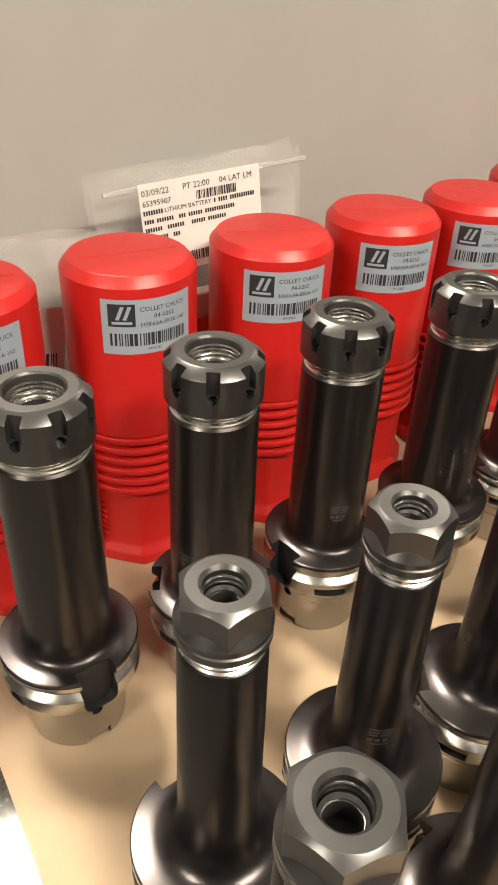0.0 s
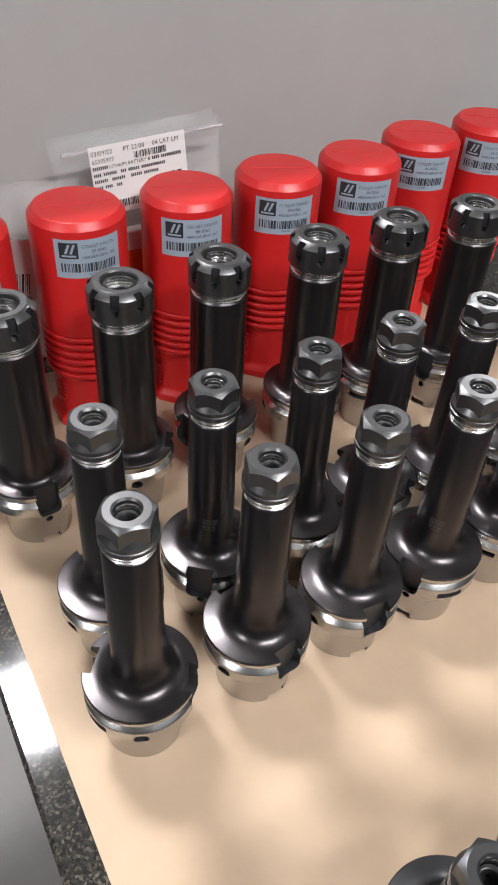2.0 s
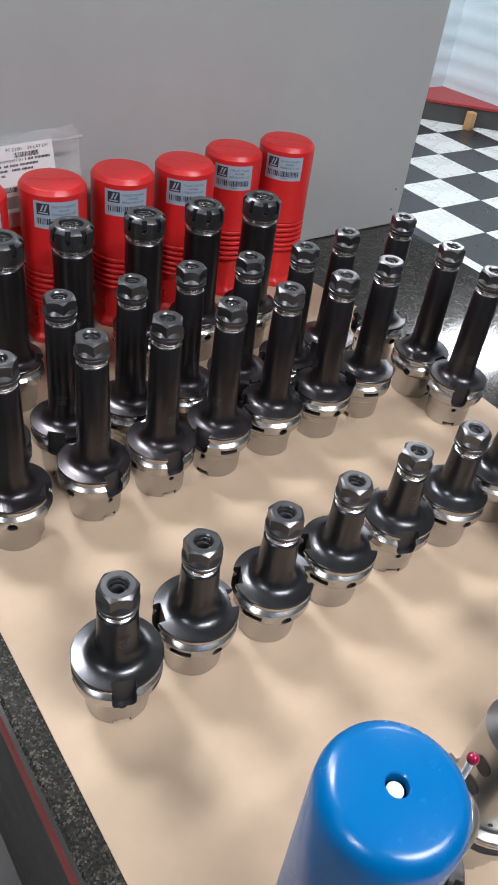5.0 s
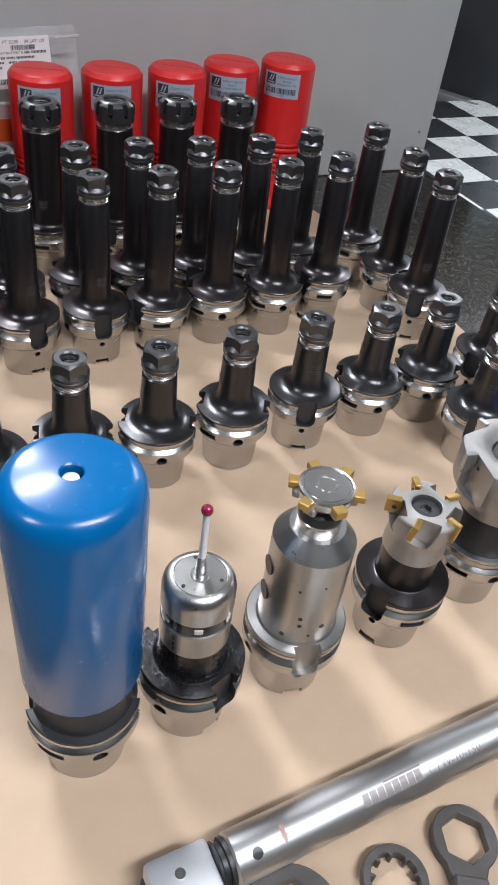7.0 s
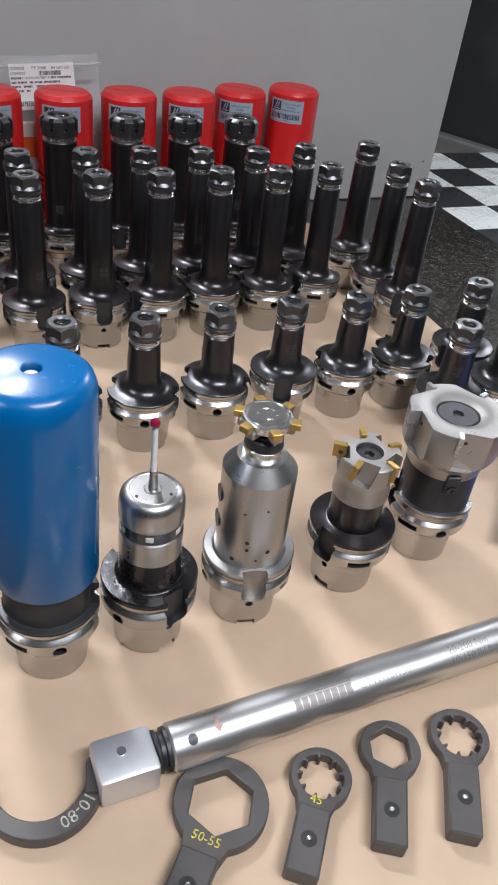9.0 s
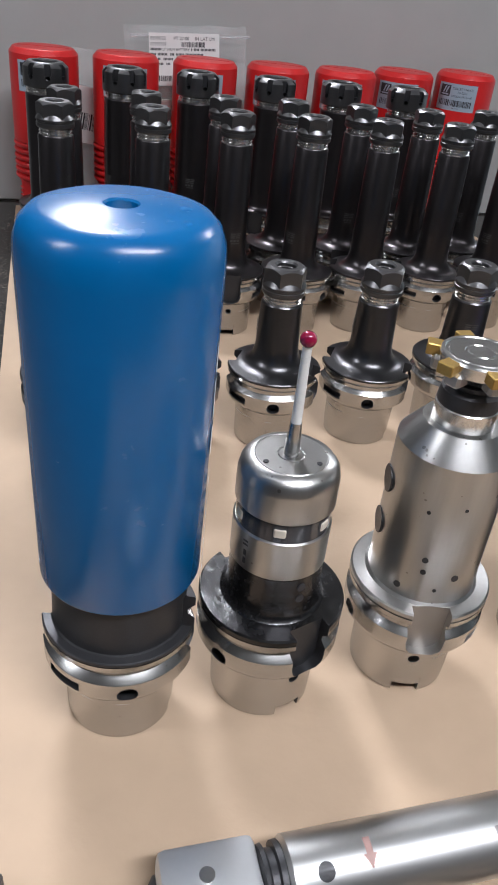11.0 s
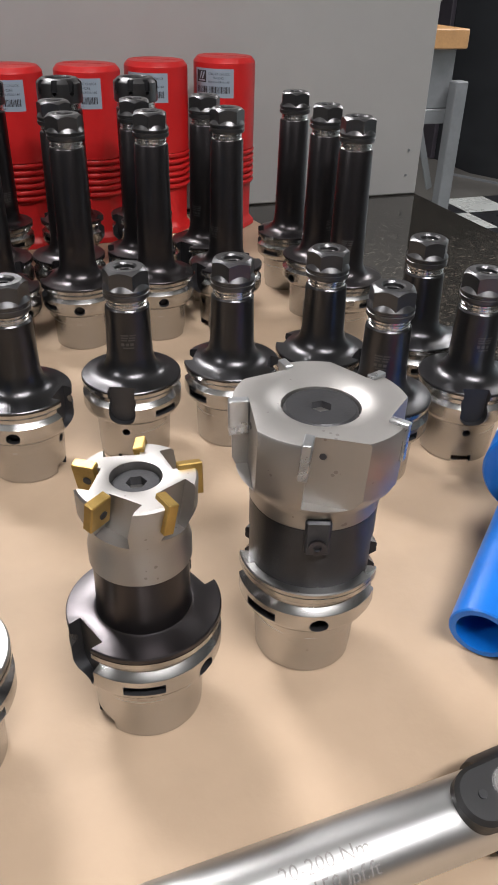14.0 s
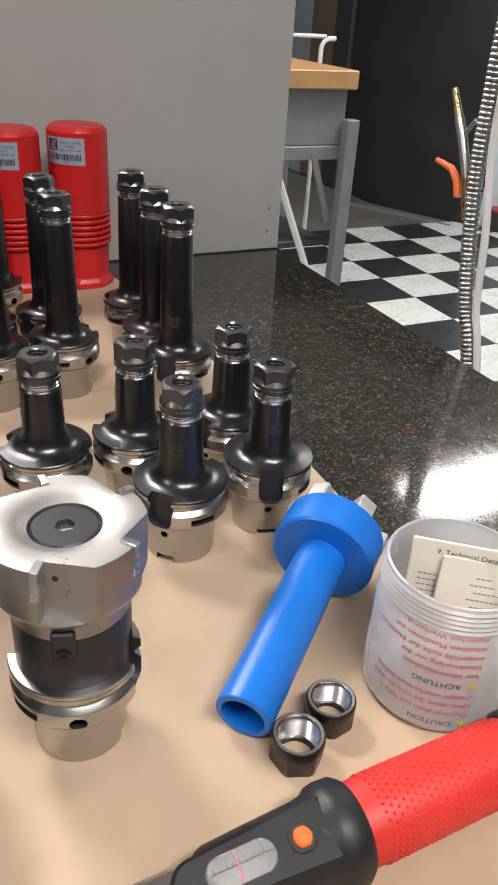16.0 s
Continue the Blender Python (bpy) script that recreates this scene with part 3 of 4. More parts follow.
def wide_chuck(top, label, group):
    """A wide collet chuck with a castellated nut."""
    ob = thing("collet_chuck", label, "tool holder", group)
    neck = top - 26.5
    prof = [(0, 57.6), (31.0, 57.6), (31.5, 58.1), (31.5, 59.4), (31.0, 60), (27, 60.2), (23.6, 60.9), (21.4, 62.4), (20.2, 64.8), (19.8, 68), (19.5, neck - 1.2), (18.6, neck), (0, neck)]
    hsk(ob, prof)
    part("thread_ring", thread_ring(18.6, neck, top - 20, 3), BRIGHT, ob, "bright steel thread below the nut")
    prof = [(11, top - 17), (11, top - 2), (11.4, top - 0.8), (12.2, top), (16.0, top), (16.6, top - 0.3), (20.2, top - 3.2), (20.9, top - 4), (21, top - 5), (21, top - 20.3), (20.2, top - 21.2), (16, top - 21.2), (16, top - 17)]
    cut = []
    for k in range(8):
        m = az(k * 45)
        cut.append(box(0.006, 0.0055, 0.0125, m @ pose(0.0205, 0, (top - 4.8) * 0.001)))
        cut.append(rod(0.0021, 0.008, m @ pose(0.0200, 0, (top - 12.6) * 0.001, 0, 60, 0), 14))
    nut = part("collet_nut", carve(lathe(mm(prof), 64, True), NUTGREY, cut, DARK, 20), None, ob, "black castellated collet nut")
    part("collet_bore", bore_liner(10.9, top - 3.5, 6), STEEL, nut, "bright threaded bore")
    # deep shade of the wider bore, put in as a dark floor
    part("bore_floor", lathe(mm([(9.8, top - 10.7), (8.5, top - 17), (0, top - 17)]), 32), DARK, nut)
    etched_mark(ob, 0.0197, 0.080, 150)
    return ob


def spread(model, places):
    """Puts the model at the first place and copies of it at the rest."""
    for i, (x, y, turn) in enumerate(places):
        m = pose(x, y, SHEET, 0, 0, turn)
        if i == 0:
            model.matrix_basis = m
        else:
            copy_thing(model, m)


spread(slim_chuck(181.2, "tall slim black collet chuck standing on its bright taper", "tall collet chucks"),
       [(0.0649, 0.0600, 322), (0.1381, 0.0604, 280), (0.2051, 0.0607, 267), (0.2684, 0.0600, 203), (0.3326, 0.0622, 154), (0.3975, 0.0616, 162), (0.4617, 0.0679, 195),
        (0.0732, 0.1248, 95), (0.1403, 0.1255, 230), (0.2082, 0.1275, 150), (0.2700, 0.1304, 300), (0.333, 0.1265, 250), (0.3985, 0.1250, 170), (0.4630, 0.1360, 210),
        (0.5515, 0.1432, 160), (0.5494, 0.0676, 276), (0.5490, 0.0093, 232)])
spread(slim_chuck(124.5, "short slim black collet chuck standing on its bright taper", "short collet chucks"),
       [(0.0673, -0.1241, 252), (0.1337, -0.1181, 165), (0.2006, -0.1226, 152), (0.2684, -0.1209, 150), (0.3387, -0.1170, 246), (0.4057, -0.1189, 152), (0.4711, -0.1180, 135),
        (0.4794, -0.1888, 223), (0.5471, -0.1145, 200), (0.5470, -0.1819, 249)])
spread(wide_chuck(184.5, "wide black collet chuck with a castellated nut, on its bright taper", "wide collet chucks"),
       [(0.0592, 0.2403, 275), (0.1319, 0.2371, 150), (0.2035, 0.2415, 190), (0.2810, 0.2397, 240), (0.3521, 0.2400, 160), (0.4234, 0.2360, 200)])

# ---- red canisters ----


def canister(height, turn, seed):
    can = thing("tool_canister", "red plastic screw-lid tool canister with a silver sticker", "canister", "red canisters")
    r = 35.4
    h = height
    top = [(0, h), (24, h - 0.1), (30.6, h - 0.4), (31.3, h - 0.7), (34.6, h - 4.6), (35.2, h - 5.6), (r, h - 9), (35.2, 94), (35.0, 92.5), (32, 92.5), (32, 94)]
    lid = part("lid", lathe(mm([(0, h - 2.5)] + [(32, h - 6), (32, 94)] + top[::-1][1:]), 64), RED, can, "", 20)
    part("mould_line", box(0.052, 0.0011, 0.0006, pose(0, 0, (h - 0.05) * 0.001, 0, 0, turn + 90), 0.0002, 1), RED, lid)
    prof = [(31, 93)]
    z = 92
    for k in range(6):
        prof += [(32.0, z), (35.4, z - 0.5), (36.1, z - 1.6), (36.1, z - 3.2), (35.4, z - 4.4), (32.0, z - 5.0)]
        z -= 6.9
    prof += [(33.0, 50), (31, 49.5)]
    part("ribbed_collar", lathe(mm(prof), 64), RED, can, "ribbed ratchet collar")
    # lower cup: eight soft flats, flaring to a foot
    bm = lathe(mm([(0, 0), (35.5, 0), (36.4, 0.8), (36.4, 5.5), (35.6, 7.5), (32.6, 10.5), (31.9, 14), (32.6, 50), (0, 50)]), 64)
    for v in bm.verts:
        a = math.atan2(v.co.y, v.co.x)
        rr = math.hypot(v.co.x, v.co.y)
        if rr > 0.02:
            f = math.cos(math.pi / 8) / math.cos(((a + math.pi / 8) % (math.pi / 4)) - math.pi / 8)
            k = (0.35 + 0.65 * f) if v.co.z > 0.012 else (0.15 + 0.85 * f) * 1.03
            v.co.x *= k
            v.co.y *= k
    cup = part("cup", bm, RED, can)
    for a in (20, 200):
        for i in range(7):
            part("grip_rib", box(0.0016, 0.009, 0.0016, az(a) @ pose(0.0322, 0, 0.017 + 0.0042 * i), 0.0005, 1), RED, cup)
    # sticker
    rad = r * 0.001
    zc = (h - 25.5) * 0.001
    face = az(turn + 90)
    w, hh = 0.049, 0.0295
    sticker = part("sticker", moved(wrap(grid(w, hh, 16, 1), rad, 0.00012), face @ pose(0, 0, zc)), STICKER, can, "silver paper sticker with print and a barcode")
    up = face @ pose(0, 0, zc)
    logo = join(quad(-0.0210, 0.0005, 0.0135, 0.0120))
    part("logo_block", moved(wrap(logo, rad, 0.00022), up), INK, sticker, "dark square mark", 0)
    bars = join(*[quad(-0.0172 + 0.0004 * k, 0.0042 + 0.0010 * k, 0.0018, 0.0010) for k in range(7)], *[quad(-0.0136 + 0.0004 * k, 0.0042 + 0.0010 * k, 0.0018, 0.0010) for k in range(7)], quad(-0.0192, 0.0018, 0.0100, 0.0014))
    part("logo_bar", moved(wrap(bars, rad, 0.00030), up), STICKER, sticker, "pale strokes", 0)
    for text, y, size in (("COLLET CHUCK", 0.0084, 0.0034), ("04-0262", 0.0044, 0.0034), ("HSK63A-ER16-160", 0.0003, 0.0032)):
        part("lettering", moved(wrap(moved(letters(text, size, "CENTER"), pose(0.0074, y, 0)), rad, 0.00022), up), INK, sticker, "", 0)
    part("barcode", moved(wrap(barcode(-0.0205, -0.0100, 0.041, 0.0068, 26, 5), rad, 0.00022), up), INK, sticker, "", 0)
    part("lettering", moved(wrap(moved(letters("04-0262", 0.0022, "CENTER"), pose(0.002, -0.0127, 0)), rad, 0.00022), up), INK, sticker, "", 0)
    return can


for i, (x, y, h, turn) in enumerate(((0.058, 0.350, 184.2, -98), (0.1435, 0.350, 184.2, -97), (0.2295, 0.347, 184.2, -107), (0.3135, 0.351, 184.2, -110), (0.3955, 0.3530, 184.2, -116), (0.4750, 0.3700, 186, -122), (0.5545, 0.3665, 189.5, -130))):
    canister(h, turn, i).matrix_basis = pose(x, y, SHEET)

# ---- bagged parts behind the canisters ----


def crumpled(w, h, nx, ny, amp, seed):
    bm = grid(w, h, nx, ny)
    for v in bm.verts:
        p = Vector((v.co.x * 28, v.co.y * 28, seed * 7.3))
        v.co.z += amp * noise.noise(p) + amp * 0.5 * noise.noise(p * 2.7)
        v.co.y += 0.004 * noise.noise(Vector((v.co.x * 18, seed, 0))) * (1 if v.co.y > 0 else 0.3)
    return bm


bag = thing("zip_bag", "clear zip bag with a white shipping label, leaning upright", "plastic bag", at=pose(0.2180, 0.3970, SHEET + 0.006, 84, 0, 0))
part("back_film", moved(crumpled(0.142, 0.200, 24, 26, 0.003, 2), pose(0.004, 0.104, 0.0, 0, 0, 3)), FILM, bag)
part("front_film", moved(crumpled(0.140, 0.198, 24, 26, 0.003, 1), pose(0.004, 0.104, 0.009, 0, 0, 3)), FILM, bag)
part("zip_strip", box(0.138, 0.003, 0.002, pose(0.004, 0.1935, 0.011, 0, 0, 3), 0.0005, 1), MILKY, bag, "translucent zip strip")
lab = part("shipping_label", moved(grid(0.081, 0.054, 12, 6), pose(-0.003, 0.169, 0.0145, 0, 0, 3)), PAPER, bag, "white printed shipping label")
base = pose(-0.003, 0.169, 0.0147, 0, 0, 3)
for text, x, y, size in (("03/09/22", -0.0390, 0.0200, 0.0050), ("PT 22:00", -0.0125, 0.0200, 0.0050), ("04 LAT LM", 0.0120, 0.0200, 0.0050), ("65395907", -0.0390, 0.0142, 0.0046), ("LITHIUM BATTERY", -0.0255, 0.0092, 0.0038)):
    part("lettering", moved(letters(text, size), base @ pose(x, y, 0)), INK, lab, "", 0)
part("barcode", moved(barcode(-0.004, 0.0130, 0.028, 0.0052, 24, 3), base), INK, lab, "", 0)
part("barcode", moved(barcode(-0.036, -0.0225, 0.060, 0.0060, 44, 4), base), INK, lab, "", 0)
bars = [quad(-0.0390 + 0.0016 * k, 0.0092, 0.0011, 0.0026) for k in range(8)] + [quad(0.0075 + 0.0016 * k, 0.0092, 0.0011, 0.0026) for k in range(18) if k not in (1, 6)]
for y, n, gaps in ((0.0042, 38, (4, 12, 13, 17, 24)), (-0.0006, 34, (7, 8, 16, 17, 18, 25)), (-0.0056, 14, (4, 9, 10))):
    bars += [quad(-0.0390 + 0.0016 * k, y, 0.0011, 0.0024) for k in range(n) if k not in gaps]
bars += [quad(0.020 + 0.0055 * k, -0.0085, 0.0040, 0.0056) for k in range(3)]
part("small_print", moved(join(*bars), base), INK, lab, "", 0)

bag2 = thing("zip_bag", "crumpled clear bag with a barcode label, behind the red canisters", "plastic bag", at=pose(0.098, 0.3980, SHEET + 0.003, 84, 0, 0))
part("back_film", moved(crumpled(0.085, 0.172, 16, 24, 0.004, 5), pose(0, 0.09, 0.0, 0, 0, -6)), FILM, bag2)
part("front_film", moved(crumpled(0.083, 0.170, 16, 24, 0.004, 6), pose(0, 0.09, 0.008, 0, 0, -6)), FILM, bag2)
lab2 = part("barcode_label", moved(grid(0.046, 0.060, 4, 4), pose(-0.002, 0.108, 0.0130, 0, 0, -10)), PAPER, bag2, "white barcode label")
part("lettering", moved(letters("0007", 0.009), pose(-0.014, 0.126, 0.0133, 0, 0, 70)), INK, lab2, "", 0)
part("barcode", moved(barcode(-0.016, -0.020, 0.034, 0.018, 18, 9), pose(0.0, 0.112, 0.0133, 0, 0, -10)), INK, lab2, "", 0)

carton = thing("small_carton", "small white carton with an orange band, behind the canisters", "box", at=pose(0.2025, 0.3965, SHEET, 0, 0, 0))
part("carton_body", box(0.062, 0.010, 0.133, pose(0, 0, 0.0665), 0.001, 1), PAPER, carton)
part("orange_band", box(0.0626, 0.0106, 0.026, pose(0, 0, 0.103)), ORANGE, carton, "orange printed band")

# ---- front row of tools ----


def lift(tool, by):
    """Lengthens or shortens a tool above its flange."""
    for ob in tool.children:
        if ob.name.startswith("body"):
            top = max(v.co.z for v in ob.data.vertices)
            for v in ob.data.vertices:
                if v.co.z > 0.0575:
                    v.co.z = 0.0575 + (v.co.z - 0.0575) * (top + by - 0.0575) / (top - 0.0575)
        elif not ob.name.startswith(("taper_shank", "flange_ring")):
            ob.location.z += by


cap = thing("capped_holder", "tool holder under a glossy blue dipped cap", "tool holder", at=pose(0.0803, -0.3330, SHEET, 0, 0, 165))
hsk(cap, [(0, 57.6), (31.0, 57.6), (31.5, 58.1), (31.5, 59.4), (31.0, 60), (28, 60.2), (27.4, 61), (27.2, 70), (27.2, 98), (0, 98)], DARK)
prof = [(27.6, 90), (30.5, 89.5), (30.9, 90.5), (32.2, 212), (31.8, 218.6), (30.2, 223.2), (27.2, 226.2), (23.6, 227.4), (5.6, 228.4), (4.9, 227.8), (4.9, 222), (20, 221), (25, 214)]
blue = part("cap", lathe(mm(prof), 64, True), BLUE, cap, "glossy blue plastic cap with a hole in its top")
part("plug", rod(0.0036, 0.003, pose(0.0006, 0.0003, 0.2236), 20), CREAM, blue, "cream plug in the hole")
marks = [quad(0.0, y, 0.010, w) for y, w in ((0.036, 0.012), (0.021, 0.012), (0.003, 0.015), (-0.012, 0.012))] + [quad(0.001, y, 0.006, 0.0045) for y in (-0.026, -0.034, -0.041, -0.048, -0.055, -0.062, -0.068, -0.074)]
part("small_print", moved(wrap(join(*marks), 0.0317, 0.0002), az(-96) @ pose(0, 0, 0.156)), PAPER, blue, "white print down the side", 0)

probe = thing("touch_probe", "spindle touch probe with a ruby-tipped stylus on a black holder", "touch probe", at=pose(0.1449, -0.332, SHEET, 0, 0, 290))
hsk(probe, [(0, 57.6), (31.0, 57.6), (31.5, 58.1), (31.5, 60.4), (30.8, 61.2), (22.5, 61.6), (21.2, 62.6), (20.5, 64.4), (20.0, 68), (19.6, 84), (0, 84)], OILY)
part("lower_sleeve", lathe(mm([(0, 84), (19.4, 84), (20, 84.6), (20, 102.4), (19.4, 103), (0, 103)]), 56), SATIN, probe, "satin steel sleeve")
part("window_ring", lathe(mm([(0, 103), (19.2, 103), (19.2, 112), (0, 112)]), 56), SMOKE, probe, "smoked clear signal window")
for a in range(0, 360, 60):
    part("signal_diode", box(0.0032, 0.0050, 0.0044, az(a + 20) @ pose(0.0180, 0, 0.1075), 0.0006, 1), CREAM, probe)
head = part("head", lathe(mm([(0, 112), (19.6, 112), (20.2, 112.8), (20.2, 124), (19.4, 128), (17.2, 130.8), (14.6, 131.6), (14.2, 131.3), (13.9, 131.6), (5.6, 131.8), (5.2, 131.2), (4.8, 131.8), (0, 131.8)]), 56), SATIN, probe, "satin steel head")
# screw holes are dark discs, their shade given as colour
for a in (30, 150, 270):
    part("screw_hole", rod(0.0011, 0.0006, az(a) @ pose(0.0118, 0, 0.1317), 12), DARK, head)
for z in (0.0735, 0.0795):
    part("screw_hole", rod(0.0019, 0.0008, az(-4) @ pose(0.0198, 0, z, 0, 90, 0), 16), INK, probe)
part("small_print", moved(wrap(join(quad(-0.0004, -0.0060, 0.0016, 0.0030), quad(-0.0004, -0.0020, 0.0016, 0.0030), quad(-0.0010, 0.0030, 0.0026, 0.0009), quad(-0.0010, 0.0048, 0.0026, 0.0009)), 0.0200, 0.00012), az(100 - 90) @ pose(0, 0, 0.0935)), INK, probe, "small dark print", 0)
part("stylus_mount", lathe(mm([(0, 131), (2.9, 131), (3.1, 134), (2.3, 146), (0, 146)]), 24), STEEL, probe, "grey steel stylus mount")
part("stylus_rod", lathe(mm([(0, 146), (2.0, 146), (1.75, 178), (0, 178)]), 20), CERAMIC, probe, "white ceramic stylus rod")
bm = bmesh.new()
bmesh.ops.create_uvsphere(bm, u_segments=24, v_segments=16, radius=0.0031, matrix=pose(0, 0, 0.1798))
part("ruby_ball", bm, RUBY, probe, "ruby ball tip")

arbor = thing("slitting_cutter_holder", "bright steel end mill holder with a gold-insert slotting cutter", "tool holder", at=pose(0.2160, -0.3290, SHEET, 0, 0, 257))
hsk(arbor, [(0, 57.6), (30.6, 57.6), (31.5, 58.5), (31.5, 60.6), (30.8, 61.4), (25.4, 61.8), (24.2, 63), (24, 66), (24, 130.5), (16.0, 141), (0, 141)], SATIN)
for z in (0.088, 0.110):
    part("set_screw", rod(0.0060, 0.003, az(-89) @ pose(0.0230, 0, z, 0, 90, 0), 20), DARK, arbor, "dark set screw")
for a, z, r in ((-130, 0.109, 0.0009), (-121, 0.0853, 0.0014), (-120, 0.0790, 0.0013), (-86, 0.0766, 0.0017), (-142, 0.0677, 0.0016), (-96, 0.1130, 0.0008), (-104, 0.0700, 0.0009)):
    part("dent", rod(r, 0.0006, az(a - 257) @ pose(0.0240, 0, z, 0, 90, 0), 8), DARK, arbor, "dark dent")
part("cutter_shank", lathe(mm([(0, 134), (12.4, 134), (12.6, 134.4), (12.6, 148.4), (12, 149), (0, 149)]), 40), BRIGHT, arbor, "bright cutter shank")
part("cutter_neck", lathe(mm([(0, 149), (12.2, 149), (12.4, 150), (11.8, 155), (9.5, 157), (10, 159), (0, 159)]), 40), DARK, arbor, "dark cutter neck")
disc = part("cutter_disc", lathe(mm([(0, 158), (8, 158.4), (15.5, 165), (15.8, 169.6), (15.2, 170.4), (14.0, 170.6), (13.6, 170.1), (12.6, 170.1), (12.3, 170.5), (6.4, 170.5), (6.1, 170.2), (5.2, 170.2), (4.9, 170.5), (0, 170.5)]), 48), BRIGHT, arbor, "bright round cutter face")
for k in range(6):
    m = az(k * 60 + 12)
    part("insert_seat", box(0.0070, 0.0075, 0.0060, m @ pose(0.0142, 0.0000, 0.1635), 0.0012, 1), NICKEL, disc)
    part("insert", moved(prism([(0.0128, -0.0052), (0.0208, -0.0054), (0.0205, 0.0014), (0.0135, 0.0010)], 0.1655, 0.1702, 0.0004), m), GOLD, disc, "gold coated insert")

mill = thing("shell_mill", "small nickel shell mill with gold inserts on a black arbor", "tool holder", at=pose(0.3009, -0.324, SHEET, 0, 0, 202))
hsk(mill, [(0, 57.6), (31.0, 57.6), (31.5, 58.1), (31.5, 60), (31, 60.6), (20.5, 60.8), (19.4, 61.4), (19, 63), (18.8, 84), (0, 84)])


def pockets(n, r_in, z0, z1, tilt, twist=0.0, width=0.012, start=0):
    """Chip pockets round the rim of a cutter head."""
    out = []
    for k in range(n):
        m = az(360 / n * k + start)
        out.append(box(0.026, width, z1 - z0, m @ pose(r_in + 0.013, width * 0.5 + 0.0006, (z0 + z1) / 2, tilt, 0, twist)))
    return out


prof = [(0, 84), (19.4, 84), (20, 84.8), (20, 92), (18.8, 97), (19.4, 102), (22.4, 109), (22.8, 119.5), (22, 120.4), (11, 120.6), (9.8, 120.2), (9.6, 114), (0, 114)]
head = part("cutter_head", carve(lathe(mm(prof), 56), NICKEL, pockets(5, 0.0130, 0.103, 0.126, -12, 8, 0.0135, 14), NICKEL), None, mill, "matt nickel cutter head")
part("lock_screw", carve(lathe(mm([(0, 114), (9.2, 114), (9.2, 117), (8.4, 117.6), (0, 117.6)]), 32), DARK, [rod(0.004, 0.006, pose(0, 0, 0.1168), 6)], DARK), None, mill, "dark socket screw")
for k in range(5):
    m = az(72 * k + 14)
    part("insert", moved(prism([(0.0150, 0.1095), (0.0246, 0.1090), (0.0250, 0.1216), (0.0157, 0.1220)], -0.0004, 0.0038, 0.0004), m @ pose(0, 0.0012 - 0.1150 * 0.208, 0.1150 * 0.022, 90 - 12, 0, 0)), GOLD, head, "gold coated insert")
    part("screw", rod(0.0017, 0.0012, m @ pose(0.0192, 0.0014, 0.1150, 78, 0, 0), 12), DARK, head)

face = thing("face_mill", "large nickel-plated face mill on a dark short arbor", "tool holder", at=pose(0.3788, -0.3127, SHEET, 0, 0, 152))
hsk(face, [(0, 57.7), (27.2, 57.7), (27.5, 58), (27.5, 64), (27.5, 90), (0, 90)], DARK)
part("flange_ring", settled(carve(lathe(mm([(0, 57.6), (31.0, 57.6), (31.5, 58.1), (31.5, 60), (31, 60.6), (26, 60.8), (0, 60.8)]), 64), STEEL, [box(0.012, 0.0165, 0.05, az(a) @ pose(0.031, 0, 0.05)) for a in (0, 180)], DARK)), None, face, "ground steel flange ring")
prof = [(0, 90), (27.2, 90), (27.9, 91), (28.1, 97), (29.5, 100.5), (33.6, 104.5), (35.4, 108.5), (36, 133.4), (35.4, 134.5), (24, 135.2), (19, 133.4), (16.2, 132.2), (15.6, 129), (0, 129)]
head = part("cutter_head", carve(lathe(mm(prof), 64), NICKEL, pockets(5, 0.0282, 0.1040, 0.145, -4, 2, 0.0270, 86), NICKEL), None, face, "matt nickel-plated cutter head")
part("lock_screw", carve(lathe(mm([(0, 129), (15.2, 129), (15.2, 131), (14.2, 132), (0, 132)]), 48), DARK, [rod(0.0046, 0.008, pose(0, 0, 0.131), 6)], INK), None, face, "dark lock screw with a hex socket")
for k in range(5):
    m = az(72 * k + 86)
    part("insert", moved(prism([(0.0285, 0.1205), (0.0370, 0.1195), (0.0373, 0.1358), (0.0292, 0.1362)], -0.0004, 0.0034, 0.0004), m @ pose(0, 0.0010 - 0.1280 * 0.07, 0.0003, 86, 0, 0)), CARBIDE, head, "bare carbide insert")
    # black disc painting the shade of a coolant hole
    part("coolant_hole", rod(0.0014, 0.001, m @ pose(0.0282, 0.0052, 0.1268, 0, 90, 0), 12), INK, head)
for a in (98, 278):
    key = part("drive_key", box(0.006, 0.0105, 0.017, az(a) @ pose(0.0270, 0, 0.0880), 0.001, 1), DARK, face, "dark drive key with a socket screw")
    part("key_screw", carve(rod(0.0036, 0.0020, az(a) @ pose(0.0304, 0, 0.0845, 0, 90, 0), 20), BLACK, [rod(0.0018, 0.004, az(a) @ pose(0.0310, 0, 0.0845, 0, 90, 0), 6)], INK), None, key)

for tool, by in ((cap, -0.0085), (probe, -0.0054), (arbor, -0.0039), (mill, -0.0020), (face, -0.0033)):
    lift(tool, by)

# ---- torque wrench ----
wrench = thing("torque_wrench", "chromed torque wrench with a hook head and a red grip", "torque wrench",
               at=pose(0.1279, -0.4318, 0, 0, 0, 0.75) @ Matrix.Diagonal((0.97, 1, 1, 1)) @ pose(-0.132, 0.428, 0))
A, B = Vector((0.132, -0.428, 0.0160)), Vector((0.600, -0.426, 0.0212))
ax = (B - A).normalized()
along = Matrix.Translation(A) @ ax.to_track_quat("Z", "Y").to_matrix().to_4x4()


def turned(profile, segs=40):
    """Turned about the wrench's own axis; lengths in metres from its bar's end."""
    return moved(lathe(profile, segs), along)


